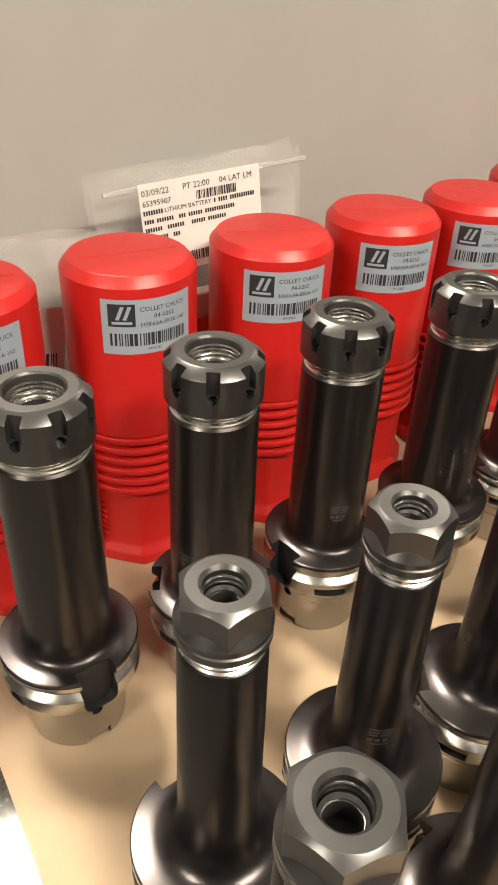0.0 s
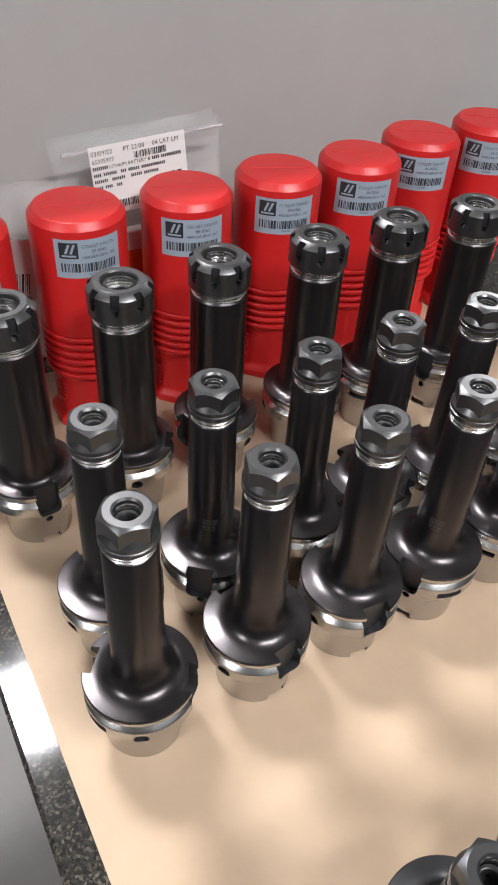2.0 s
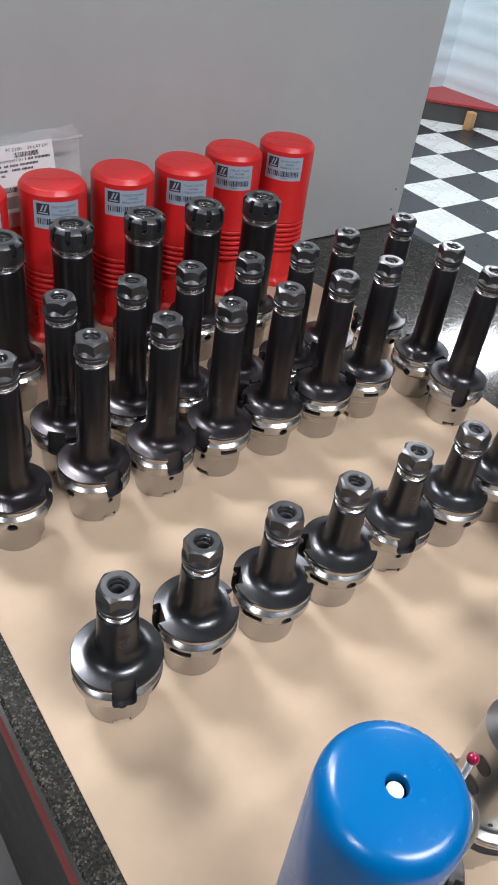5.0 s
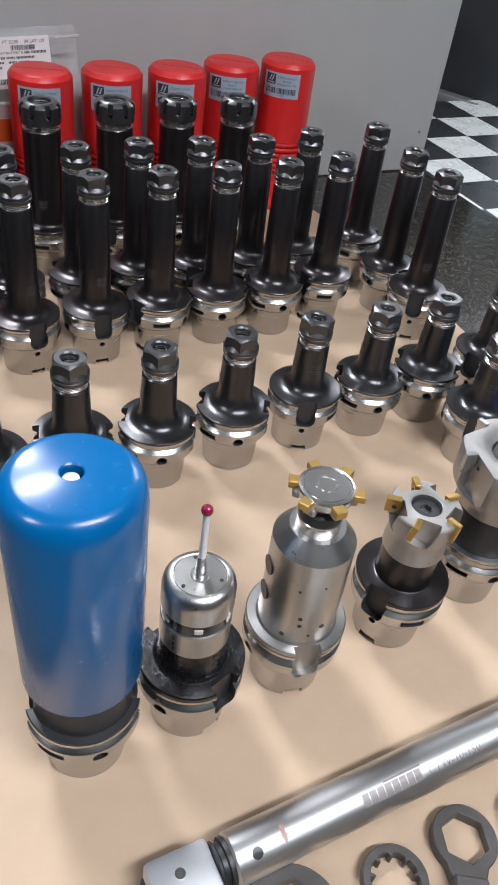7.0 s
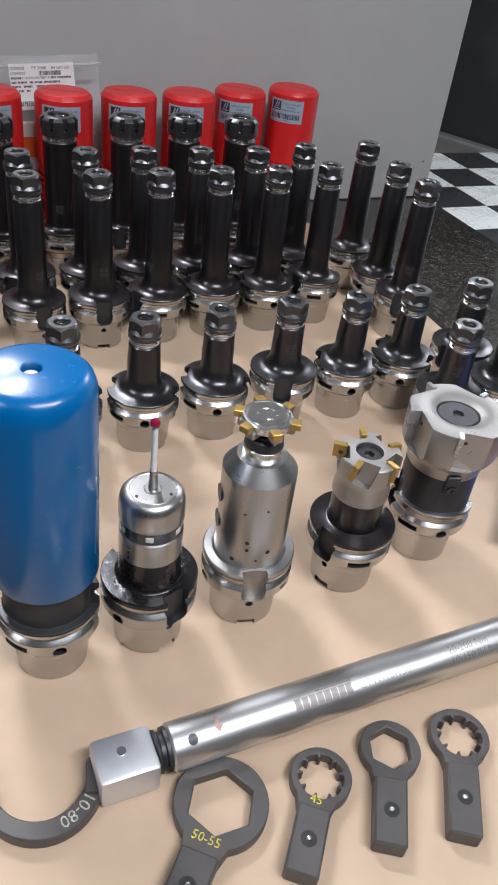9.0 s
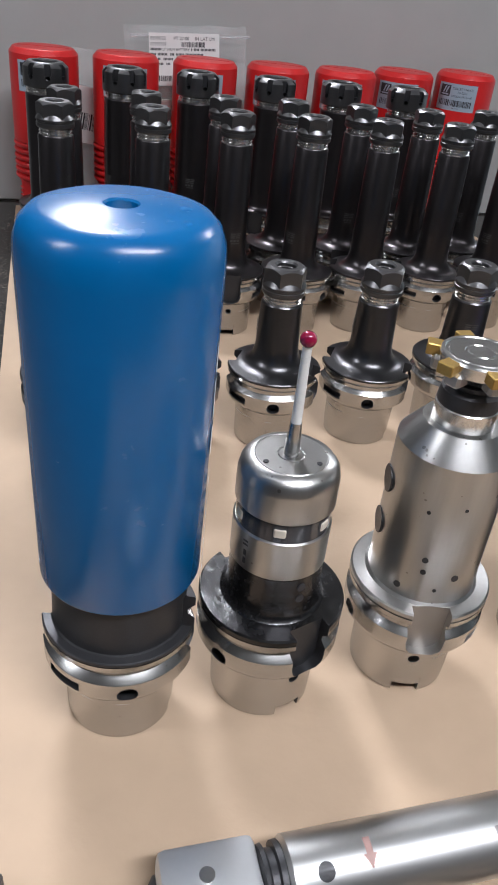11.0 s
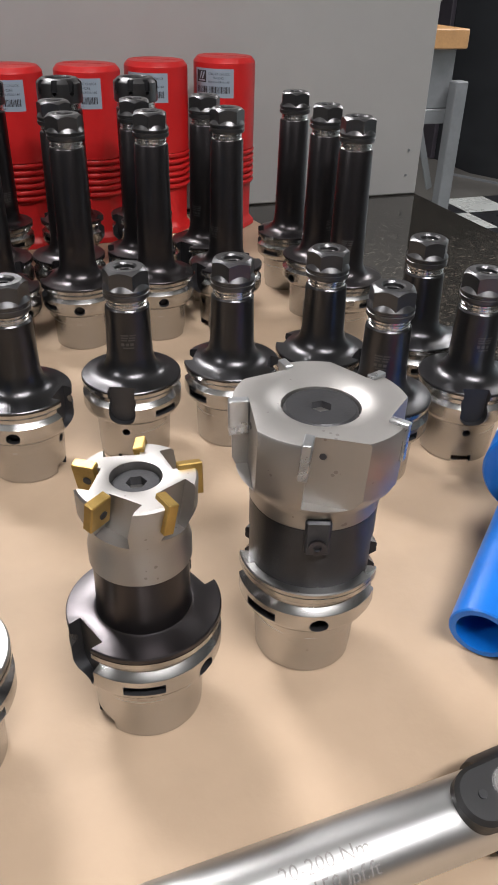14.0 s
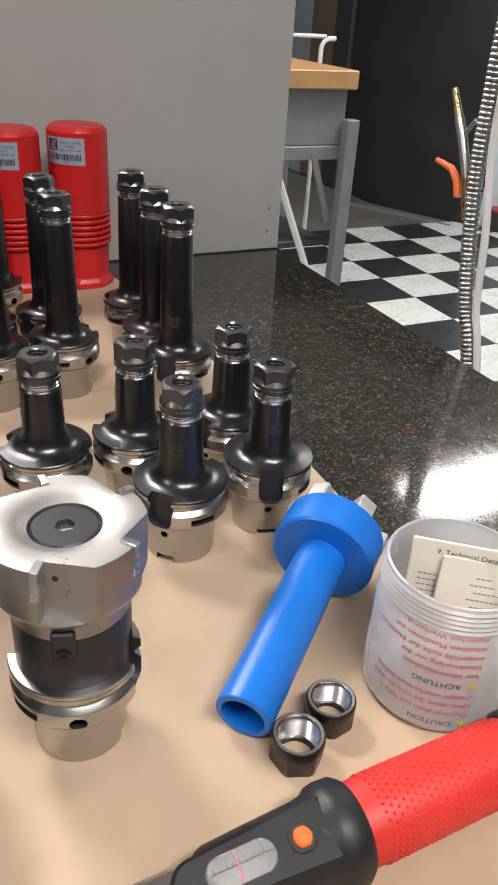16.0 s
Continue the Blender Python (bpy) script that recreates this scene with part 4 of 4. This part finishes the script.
part("bar", turned([(0, 0), (0.0126, 0), (0.0142, 0.0015), (0.0142, 0.300), (0, 0.300)], 64), CHROME, wrench, "satin chromed bar")
part("neck", turned([(0, -0.011), (0.0085, -0.011), (0.0085, -0.009), (0.0122, -0.008), (0.0126, -0.0065), (0.0108, -0.0055), (0.0108, -0.0030), (0.0128, -0.0025), (0.0130, -0.0004), (0.0124, 0), (0, 0)]), DARK, wrench)
blk = part("head_block", box(0.036, 0.029, 0.0245, pose(0.1055, -0.4290, 0.0140), 0.0030, 2), SANDED, wrench, "satin steel head block")
part("block_screw", rod(0.0028, 0.0012, pose(0.104, -0.427, 0.0264), 16), BRIGHT, blk)
hook = []
cx, cy = 0.0600, -0.4165
for i in range(25):
    a = radians(-22 - i * 7.6)
    hook.append((cx + 0.0360 * math.cos(a), cy + 0.0372 * math.sin(a)))
for i in range(25):
    a = radians(-22 - (24 - i) * 7.6)
    w = 0.0255 + 0.0020 * (1 - i / 24)
    hook.append((cx + w * math.cos(a), cy + w * math.sin(a)))
claw = [(0.0235, -0.4142), (0.0348, -0.4099), (0.0364, -0.4132), (0.0322, -0.4165)]
arm = [(0.0800, -0.4360), (0.0925, -0.4405), (0.0925, -0.4195), (0.0870, -0.4165), (0.0845, -0.4205), (0.0825, -0.4300)]
part("hook", prism(hook, 0.0015, 0.0105, 0.0008), TOOLGREY, wrench, "dark steel hook spanner arm")
part("hook_tip", prism(claw, 0.0015, 0.0105, 0.0006), TOOLGREY, wrench)
part("hook_arm", prism(arm, 0.002, 0.0150, 0.0010), TOOLGREY, wrench)
bm = letters("10-80", 0.0100)
for v in bm.verts:
    a, k = radians(-40) - v.co.x / 0.031, 0.0280 + v.co.y
    v.co = Vector((cx + k * math.cos(a), cy + k * math.sin(a), 0.0108))
part("painted_size", bm, WHITEPEN, wrench, "cream hand-painted size", 0)


def on_bar(bm, s, turn, radius=0.0142):
    """Lays flat lettering on the bar, s metres from its end, turned about it."""
    for k in range(-3, 12):
        bmesh.ops.bisect_plane(bm, geom=bm.verts[:] + bm.edges[:] + bm.faces[:], plane_co=(0, 0.0011 * k, 0), plane_no=(0, 1, 0))
    for v in bm.verts:
        a = v.co.y / radius + radians(turn)
        v.co = Vector((s + v.co.x, -math.cos(a) * (radius + 0.00012), math.sin(a) * (radius + 0.00012)))
    return moved(bm, Matrix.Translation(A) @ ax.to_track_quat("X", "Z").to_matrix().to_4x4())


tagged(part("maker_mark", on_bar(join(*[quad(0.0052 * k, 0, 0.0047, 0.0070) for k in range(8)], quad(0.016, 0.0078, 0.026, 0.0010)), 0.080, 46), ETCH2, wrench, "grey etched maker's mark", 0), kind="stuff")
part("lettering", on_bar(letters("CTW-10-150", 0.0072), 0.126, 50), ETCH3, wrench, "", 0)
part("lettering", on_bar(letters("20-200 Nm", 0.0072), 0.197, 62), ETCH3, wrench, "", 0)
part("lettering", on_bar(letters("10-150 lbf.ft", 0.0072), 0.197, 34), ETCH3, wrench, "", 0)
part("red_arrow", on_bar(join(quad(-0.0012, 0.0045, 0.0026, 0.0055), *[quad(-0.0004 - 0.0005 * k, 0.0009 * k, 0.0010 + 0.0010 * k, 0.0009) for k in range(5)]), 0.030, 55), plain("worn_red_mark", (0.42, 0.26, 0.23), 0.5), wrench, "worn red arrow", 0)
part("bar_pin", on_bar(moved(join(rod(0.0032, 0.0001, None, 20)), pose(0, 0, 0)), 0.013, 62), DARK, wrench, "dark round pin", 0)
# black scale housing
bm = lathe([(0, 0.283), (0.0160, 0.283), (0.0172, 0.286), (0.0182, 0.305), (0.0192, 0.330), (0.0200, 0.336), (0.0222, 0.339), (0.0230, 0.343), (0.0228, 0.350), (0.0205, 0.3535), (0, 0.354)], 40)
part("scale_housing", moved(bm, along), RUBBER, wrench, "black plastic scale housing")
out = []
for i in range(41):
    a = math.pi / 2 + math.pi * i / 40
    out.append((0.2655 + 0.0105 + 0.0105 * math.cos(a), 0.0105 * math.sin(a)))
out += [(0.338, -0.0140), (0.338, 0.0140)]
frame_x = Matrix.Translation(A) @ ax.to_track_quat("X", "Z").to_matrix().to_4x4()
tongue = part("scale_tongue", moved(prism(out, 0.006, 0.0195, 0.0016), frame_x @ pose(0, 0, 0, 14, 0, 0)), RUBBER, wrench, "black tongue with a scale window")
pill = []
for i in range(32):
    a = math.tau * i / 32
    pill.append((0.2955 + (0.009 if math.cos(a) > 0 else -0.009) + 0.0066 * math.cos(a), 0.0066 * math.sin(a)))
lean = frame_x @ pose(0, 0, 0, 14, 0, 0)
part("scale_plate", moved(prism([(0.2955 + (x - 0.2955) * 0.95, y * 0.95) for x, y in pill], 0.0192, 0.0199), lean), STEEL, tongue, "silver scale plate")
part("red_line", moved(quad(0.2935, -0.0058, 0.0007, 0.0116), lean @ pose(0, 0, 0.0201)), REDINK, tongue, "", 0)
part("scale_line", moved(join(quad(0.2820, 0.0004, 0.027, 0.0004), *[quad(0.2835 + 0.0028 * k, 0.0004, 0.0003, 0.0022) for k in range(9)]), lean @ pose(0, 0, 0.0201)), INK, tongue, "", 0)
part("window", moved(prism(pill, 0.0199, 0.0206, 0.0003), lean), CLEAR, tongue, "clear scale window").visible_shadow = False
part("tongue_screw", moved(rod(0.0016, 0.001, pose(0.2750, 0, 0.0198), 14), lean), DARK, tongue)
pill = []
for i in range(28):
    a = math.tau * i / 28
    pill.append((0.3235 + (0.0006 if math.cos(a) > 0 else -0.0006) + 0.0036 * math.cos(a), 0.0040 * math.sin(a)))
part("button_well", moved(prism([(0.3235 + (x - 0.3235) * 1.55, y * 1.5) for x, y in pill], 0.0185, 0.0200, 0.0005), lean), DARK, wrench)
part("lock_button", moved(prism(pill, 0.0185, 0.0218, 0.0008), lean), ORANGE, wrench, "orange lock button")
# grip with raised dots
part("grip", turned([(0, 0.352), (0.0172, 0.352), (0.0182, 0.355), (0.0190, 0.380), (0.0190, 0.440), (0.0182, 0.446), (0, 0.446)], 56), GRIPRED, wrench, "red rubber grip with raised dots")
dots = bmesh.new()
for i in range(24):
    for j in range(34):
        a = math.tau * (j + 0.5 * (i % 2)) / 34
        p = Vector((0.0187 * math.cos(a), 0.0187 * math.sin(a), 0.364 + 0.0034 * i))
        bmesh.ops.create_icosphere(dots, subdivisions=1, radius=0.0009, matrix=Matrix.Translation(p))
tagged(part("grip_dots", moved(dots, along), GRIPRED, wrench), kind="stuff")
part("end_cap", turned([(0, 0.446), (0.0190, 0.446), (0.0205, 0.449), (0.0205, 0.470), (0.0180, 0.478), (0, 0.480)], 48), RUBBER, wrench, "black end cap")

# ---- spanner heads ----


def spanner(kind, R, hole, x, y, tx, ty, marking="", tail=0.019):
    ob = thing("spanner_head", "dark steel " + ("hexagon" if kind == "hex" else "toothed") + " spanner head" + (" with yellow paint marks" if marking else " lying flat"), "spanner", "spanner heads", at=pose(x, y, SHEET, 0, 0, math.degrees(math.atan2(ty - y, tx - x))) @ Matrix.Scale(0.985, 4))
    length = math.hypot(tx - x, ty - y)
    half = tail / 2
    a0 = math.asin(min(0.95, half * 1.25 / R))
    out = [(R * math.cos(a0 + (math.tau - 2 * a0) * i / 48), R * math.sin(a0 + (math.tau - 2 * a0) * i / 48)) for i in range(49)]
    out += [(R * 1.22, -half), (R * 1.22, half)]
    if kind == "hex":
        hol = [(hole * math.cos(math.tau * i / 6 + 0.2), hole * math.sin(math.tau * i / 6 + 0.2)) for i in range(6)][::-1]
    else:
        hol = []
        n = 9
        for i in range(n):
            for f, rr in ((0.0, hole), (0.36, hole), (0.76, hole)):
                hol.append((rr * math.cos(math.tau * (i + f) / n), rr * math.sin(math.tau * (i + f) / n)))
            for f in (0.80, 0.97):
                hol.append((hole * 0.78 * math.cos(math.tau * (i + f) / n), hole * 0.78 * math.sin(math.tau * (i + f) / n)))
        hol = hol[::-1]
    part("ring", prism(out, 0, 0.0085, 0.0006, [hol]), TOOLGREY, ob)
    L = length - R * 1.15
    tang = part("tang", box(L, tail, 0.0125, pose(R * 1.15 + L / 2, 0, 0.00635), 0.0012, 1), TOOLGREY, ob, "square tang with a spring ball")
    # thin dark ring painting the shade round the ball
    part("recess", lathe(mm([(2.2, 0), (4.6, 0), (4.6, 0.25), (2.2, 0.25)]), 24, True), DARK, tang).matrix_basis = pose(R * 1.15 + L * 0.5, 0, 0.0126)
    bm = bmesh.new()
    bmesh.ops.create_uvsphere(bm, u_segments=14, v_segments=8, radius=0.0021, matrix=pose(R * 1.15 + L * 0.5, 0, 0.0122))
    part("spring_ball", bm, BRIGHT, tang)
    if marking:
        part("painted_size", moved(letters(marking, 0.0074, "CENTER"), pose(hole + (R - hole) * 0.5 + 0.0015, 0, 0.0087, 0, 0, 90)), YELLOWPEN, ob, "yellow hand-painted size", 0)
    return ob


spanner("hex", 0.0275, 0.0200, 0.1482, -0.4682, 0.1025, -0.5195, "50-55", 0.0215)
spanner("toothed", 0.0185, 0.0140, 0.2090, -0.4732, 0.1725, -0.5208, "45")
spanner("hex", 0.0190, 0.0142, 0.2580, -0.4708, 0.2258, -0.5238)
spanner("toothed", 0.0190, 0.0146, 0.3048, -0.4775, 0.2695, -0.5333)

# ---- blue socket tool, nuts and jar ----
E0, E1 = Vector((0.452, -0.352, 0.0172)), Vector((0.5503, -0.2643, 0.0345))
axis = (E1 - E0).normalized()
tool = thing("socket_tool", "bright blue plastic tube tool with a toothed round head, lying down", "hand tool")
place = Matrix.Translation(E0) @ axis.to_track_quat("Z", "Y").to_matrix().to_4x4()
L = (E1 - E0).length
part("tube", moved(lathe([(0.0120, 0), (0.0149, 0), (0.0156, 0.0008), (0.0156, L), (0.0120, L)], 48, True), place), BLUE2, tool)
hd = part("head", moved(lathe([(0.0125, L - 0.013), (0.0313, L - 0.013), (0.0328, L - 0.0115), (0.0328, L + 0.012), (0.0313, L + 0.0135), (0.022, L + 0.0135), (0.020, L + 0.006), (0.0125, L + 0.006)], 64, True), place), BLUE2, tool)
for k in range(6):
    part("tooth", box(0.012, 0.012, 0.012, place @ az(k * 60 + 5) @ pose(0.0270, 0, L + 0.0170), 0.001, 1), SANDED, hd, "pale metal tooth")


def loose_nut():
    ob = thing("loose_collet_nut", "loose black collet nut lying upside down, bright thread showing", "nut", "loose nuts")
    prof = [(9.2, 0), (13.6, 0), (14.1, 0.8), (14.1, 17.0), (13.7, 17.8), (11.6, 17.8), (11.0, 17.4), (11.0, 4), (9.2, 3)]
    cut = [moved(box(0.006, 0.03, 0.016), az(k * 60) @ pose(0.0155, 0, 0.0045)) for k in range(6)]
    part("nut_body", carve(lathe(mm(prof), 60, True), BLACK, cut, BLACK), None, ob)
    thread = []
    z = 16.6
    while z > 4:
        thread += [(10.95, z), (10.0, z - 0.8), (10.95, z - 1.6)]
        z -= 2.0
    part("thread", lathe(mm([(13.2, 17.75), (13.1, 18.2), (11.6, 18.25)] + thread + [(10.9, 4)]), 48), BRIGHT, ob, "bright cut thread")
    return ob


nut = loose_nut()
nut.matrix_basis = pose(0.4733, -0.3725, SHEET, 0, 0, 10) @ Matrix.Scale(0.97, 4)
copy_thing(nut, pose(0.5000, -0.3590, SHEET, 0, 0, 40) @ Matrix.Scale(0.97, 4))

jar = thing("plastic_jar", "translucent milky plastic jar printed in red, holding folded leaflets", "jar", at=pose(0.5695, -0.3565, SHEET) @ Matrix.Scale(0.96, 4))
R = 0.0412
prof = [(0, 0.3), (38, 0.3), (41.5, 1), (43.4, 3.5), (43.6, 6), (43.4, 68), (41.8, 71), (41.4, 73)]
z = 73.4
for k in range(5):
    prof += [(41.6, z), (42.9, z + 1.0), (41.6, z + 2.1)]
    z += 3.1
prof += [(41.4, z), (41.4, 90), (40.4, 90.6), (39.6, 90), (39.6, 72), (41.8, 67), (42.0, 6), (40, 2.4), (0, 2.0)]
prof = [(r * 0.945, z) for r, z in prof]
shell = part("jar_wall", lathe(mm(prof), 72), MILKY, jar)
turn = -132
flip = az(turn + 90) @ pose(0, 0, 0.030)
lines = [("CAUTION", -0.0180, INK, 0.0045), ("This tool does not have a", -0.0130, REDINK, 0.0042), ("safety zone. Be sure to check", -0.0085, REDINK, 0.0042), ("changer interference before", -0.0040, REDINK, 0.0042),
         ("ACHTUNG", 0.0020, INK, 0.0045), ("Vor Inbetriebnahme", 0.0075, REDINK, 0.0042), ("Einschnurung vor der", 0.0120, REDINK, 0.0042), ("entspricht nicht der Norm zur", 0.0165, REDINK, 0.0042), ("einzelnen Maschinen zur", 0.0210, REDINK, 0.0042), ("matischen Werkzeug", 0.0255, REDINK, 0.0042)]
for text, y, ink, size in lines:
    y, size = -0.018 + (y + 0.018) * 1.42, size * 1.2
    bm = moved(letters(text, size), pose(0.0, 0, 0, 0, 0, 180) @ pose(-0.021 if ink is REDINK else -0.013, 0, 0))
    part("lettering", moved(wrap(moved(bm, pose(0, y, 0)), R, 0.0002), flip), ink, shell, "", 0)
for y in (-0.0180, 0.0104):
    tri = bmesh.new()
    tri.faces.new([tri.verts.new(p) for p in ((0.0155, y, 0), (0.0215, y, 0), (0.0185, y - 0.0052, 0))])
    part("warning_triangle", moved(wrap(tri, R, 0.0002), flip), YELLOWPEN, shell, "yellow warning triangle", 0)
leaf = thing("leaflet", "folded cream instruction leaflet standing in the jar", "leaflet", at=pose(0.5729, -0.3535, SHEET + 0.004, 80, 0, -38) @ Matrix.Scale(0.96, 4))
part("sheet", box(0.052, 0.083, 0.0022, pose(0, 0.0425, 0), 0.0006, 1), CREAM, leaf)
part("lettering", moved(letters("9. Technical Data", 0.0048), pose(-0.012, 0.076, 0.0013)), INK, leaf, "", 0)
part("small_print", moved(join(quad(-0.004, 0.070, 0.006, 0.002), quad(0.004, 0.070, 0.006, 0.002), *[quad(-0.020 + 0.0028 * j, 0.062 - 0.0036 * k, 0.0021, 0.0008) for k in range(10) for j in range(14)]), pose(0, 0, 0.0013)), GREYINK, leaf, "", 0)
leaf2 = thing("leaflet", "second folded cream leaflet leaning in the jar", "leaflet", at=pose(0.5790, -0.3655, SHEET + 0.004, 76, 5, -30) @ Matrix.Scale(0.96, 4))
part("sheet", box(0.050, 0.076, 0.0022, pose(0, 0.039, 0), 0.0006, 1), CREAM, leaf2)
part("small_print", moved(join(*[quad(-0.004 - 0.003 * (k % 2) + 0.0027 * j, 0.066 - 0.0045 * k, 0.0020, 0.0009) for k in range(7) for j in range(9)]), pose(0, 0, 0.0013)), GREYINK, leaf2, "", 0)

# ---- far workbench ----
RAISE = pose(-0.015, 0, FLOOR * -0.03) @ Matrix.Diagonal((1, 1, 1.03, 1))
wb = thing("workbench", "grey steel workbench with a thick butcher block top", "workbench", at=RAISE)
part("top", box(1.35, 0.72, 0.075, pose(1.712, 2.96, 0.0035), 0.005, 1), WOOD, wb, "butcher block top")
part("apron", box(1.30, 0.05, 0.235, pose(1.712, 2.67, -0.152), 0.004, 1), GREYPAINT, wb)
part("rail", box(1.30, 0.04, 0.06, pose(1.712, 2.655, -0.300), 0.004, 1), GREYPAINT, wb)
for x in (1.06, 2.372):
    for y, top in ((2.605, -0.155), (3.26, -0.034)):
        part("leg", box(0.062, 0.06, top - FLOOR, pose(x, y, (FLOOR + top) / 2), 0.004, 1), GREYPAINT, wb)
part("brace", box(0.03, 0.012, 0.34, pose(2.262, 2.64, -0.45, 0, -20, 0), 0.002, 1), GREYPAINT, wb)
part("shelf", box(1.22, 0.56, 0.03, pose(1.72, 2.95, -0.72), 0.003, 1), CABINET, wb)
vent = thing("slatted_panel", "dark panel with grey slats under the workbench", "panel", at=RAISE)
part("panel_board", box(1.1, 0.03, 0.62, pose(1.85, 3.34, FLOOR + 0.33)), CABINET, vent)
for k in range(7):
    part("slat", box(0.95, 0.02, 0.035, pose(1.85, 3.318, FLOOR + 0.14 + 0.075 * k), 0.004, 1), GREYPAINT, vent)
pipe = thing("tube_rail", "white tube rail with a bent post, standing behind the workbench", "rail")
arc = [(2.632, 3.42, FLOOR + 0.008), (2.632, 3.42, 0.105)] + [(2.632 + 0.05 * (1 - math.cos(a)), 3.42, 0.105 + 0.05 * math.sin(a)) for a in (0.3, 0.7, 1.1, 1.5)] + [(2.715, 3.42, 0.156)]
part("post", sweep(arc, 0.013, 12), WHITEPAINT, pipe, "bent white post")
part("rail", sweep([(1.5, 3.42, 0.165), (2.655, 3.42, 0.165)], 0.011, 12), WHITEPAINT, pipe)
part("post", sweep([(1.5, 3.42, FLOOR + 0.008), (1.5, 3.42, 0.165)], 0.013, 12), WHITEPAINT, pipe)

# door and pale panel on the dark partition
door = thing("door_1", "brown door in a dark frame on the near-black partition", "door", kind="structure")
part("door_leaf", box(0.03, 0.36, 1.95, pose(3.572, 5.02, FLOOR + 0.985), 0.003, 1), DOORBROWN, door, "brown door leaf")
part("door_frame", box(0.034, 0.22, 2.0, pose(3.570, 4.735, FLOOR + 1.005), 0.004, 1), FRAMEDARK, door, "dark purplish frame board")
part("pale_panel", box(0.026, 0.40, 2.0, pose(3.573, 5.41, FLOOR + 1.005), 0.003, 1), PALEPANEL, door, "pale blue-grey panel")
strut = thing("white_strut", "white tube strut standing on the floor by the workbench", "strut", at=RAISE)
part("post", sweep([(1.93, 2.5, -0.30), (2.203, 2.5, FLOOR + 0.02)], 0.016, 12), WHITEPAINT, strut)
part("foot", sweep([(2.03, 2.5, FLOOR + 0.019), (2.27, 2.5, FLOOR + 0.019)], 0.013, 12), WHITEPAINT, strut)

# ---- conduit with valve ----
cond = thing("flexible_conduit", "flexible ribbed metal conduit rising past the table's edge", "conduit")
path = [Vector((0.94, -0.03, FLOOR + 0.01)), Vector((0.93, -0.01, -0.25)), Vector((0.93, 0.047, -0.025)), Vector((0.93, 0.0705, 0.036)), Vector((0.93, 0.0865, 0.110)), Vector((0.93, 0.0965, 0.182)), Vector((0.93, 0.098, 0.2505)), Vector((0.93, 0.097, 0.35)), Vector((0.94, 0.09, 0.7)), Vector((0.95, 0.09, CEIL))]


def smooth(pts, n):
    out = []
    for i in range(len(pts) - 1):
        p0, p1, p2, p3 = pts[max(i - 1, 0)], pts[i], pts[i + 1], pts[min(i + 2, len(pts) - 1)]
        for k in range(n):
            t = k / n
            out.append(0.5 * (2 * p1 + (p2 - p0) * t + (2 * p0 - 5 * p1 + 4 * p2 - p3) * t * t + (3 * p1 - p0 - 3 * p2 + p3) * t ** 3))
    return out + [pts[-1]]


line = [path[0]]
for p in smooth(path, 120):
    while (p - line[-1]).length > 0.0011:
        line.append(line[-1] + (p - line[-1]).normalized() * 0.0011)
bm = bmesh.new()
rings = []
for i, p in enumerate(line):
    d = (line[min(i + 4, len(line) - 1)] - line[max(i - 4, 0)]).normalized()
    u = d.cross(Vector((0, 1, 0))).normalized()
    v = d.cross(u)
    k = (0.0072, 0.0086, 0.0090, 0.0090, 0.0086)[i % 5]
    rings.append([bm.verts.new(p + u * (k * math.cos(math.tau * s / 14)) + v * (k * math.sin(math.tau * s / 14))) for s in range(14)])
for a, b in zip(rings, rings[1:]):
    for s in range(14):
        bm.faces.new((a[s], a[(s + 1) % 14], b[(s + 1) % 14], b[s]))
bmesh.ops.recalc_face_normals(bm, faces=bm.faces)
part("conduit_hose", bm, SATIN, cond)
cable = [p + Vector((0.002, -0.0135 - 0.01 * math.exp(-((p.z - 0.12) / 0.08) ** 2), 0)) for p in smooth(path, 12)]
solid("white_cable", sweep(cable, 0.0045, 10), WHITEPAINT, "white cable hanging beside the conduit", "cable")
valve = thing("air_nozzle", "brass air nozzle with an orange lever clipped to the conduit", "nozzle", at=pose(0, 0.005, -0.0125))
part("barrel", sweep([(0.93, 0.104, 0.180), (0.93, 0.122, 0.216), (0.93, 0.136, 0.240)], 0.0055, 14), SATIN, valve)
part("tip", sweep([(0.93, 0.136, 0.240), (0.93, 0.153, 0.268)], 0.0046, 14, 0.0036), BRASS, valve, "brass tip")
part("lever", sweep([(0.93, 0.112, 0.160), (0.93, 0.120, 0.176), (0.93, 0.134, 0.187), (0.93, 0.162, 0.191)], 0.0060, 12, 0.0030), ORANGE, valve, "orange lever")
part("clip", sweep([(0.93, 0.098, 0.236), (0.93, 0.108, 0.242), (0.93, 0.122, 0.226)], 0.0022, 8), SATIN, valve, "wire clip")
part("valve_body", sweep([(0.93, 0.092, 0.140), (0.93, 0.106, 0.182)], 0.0062, 14), BRASS, valve)
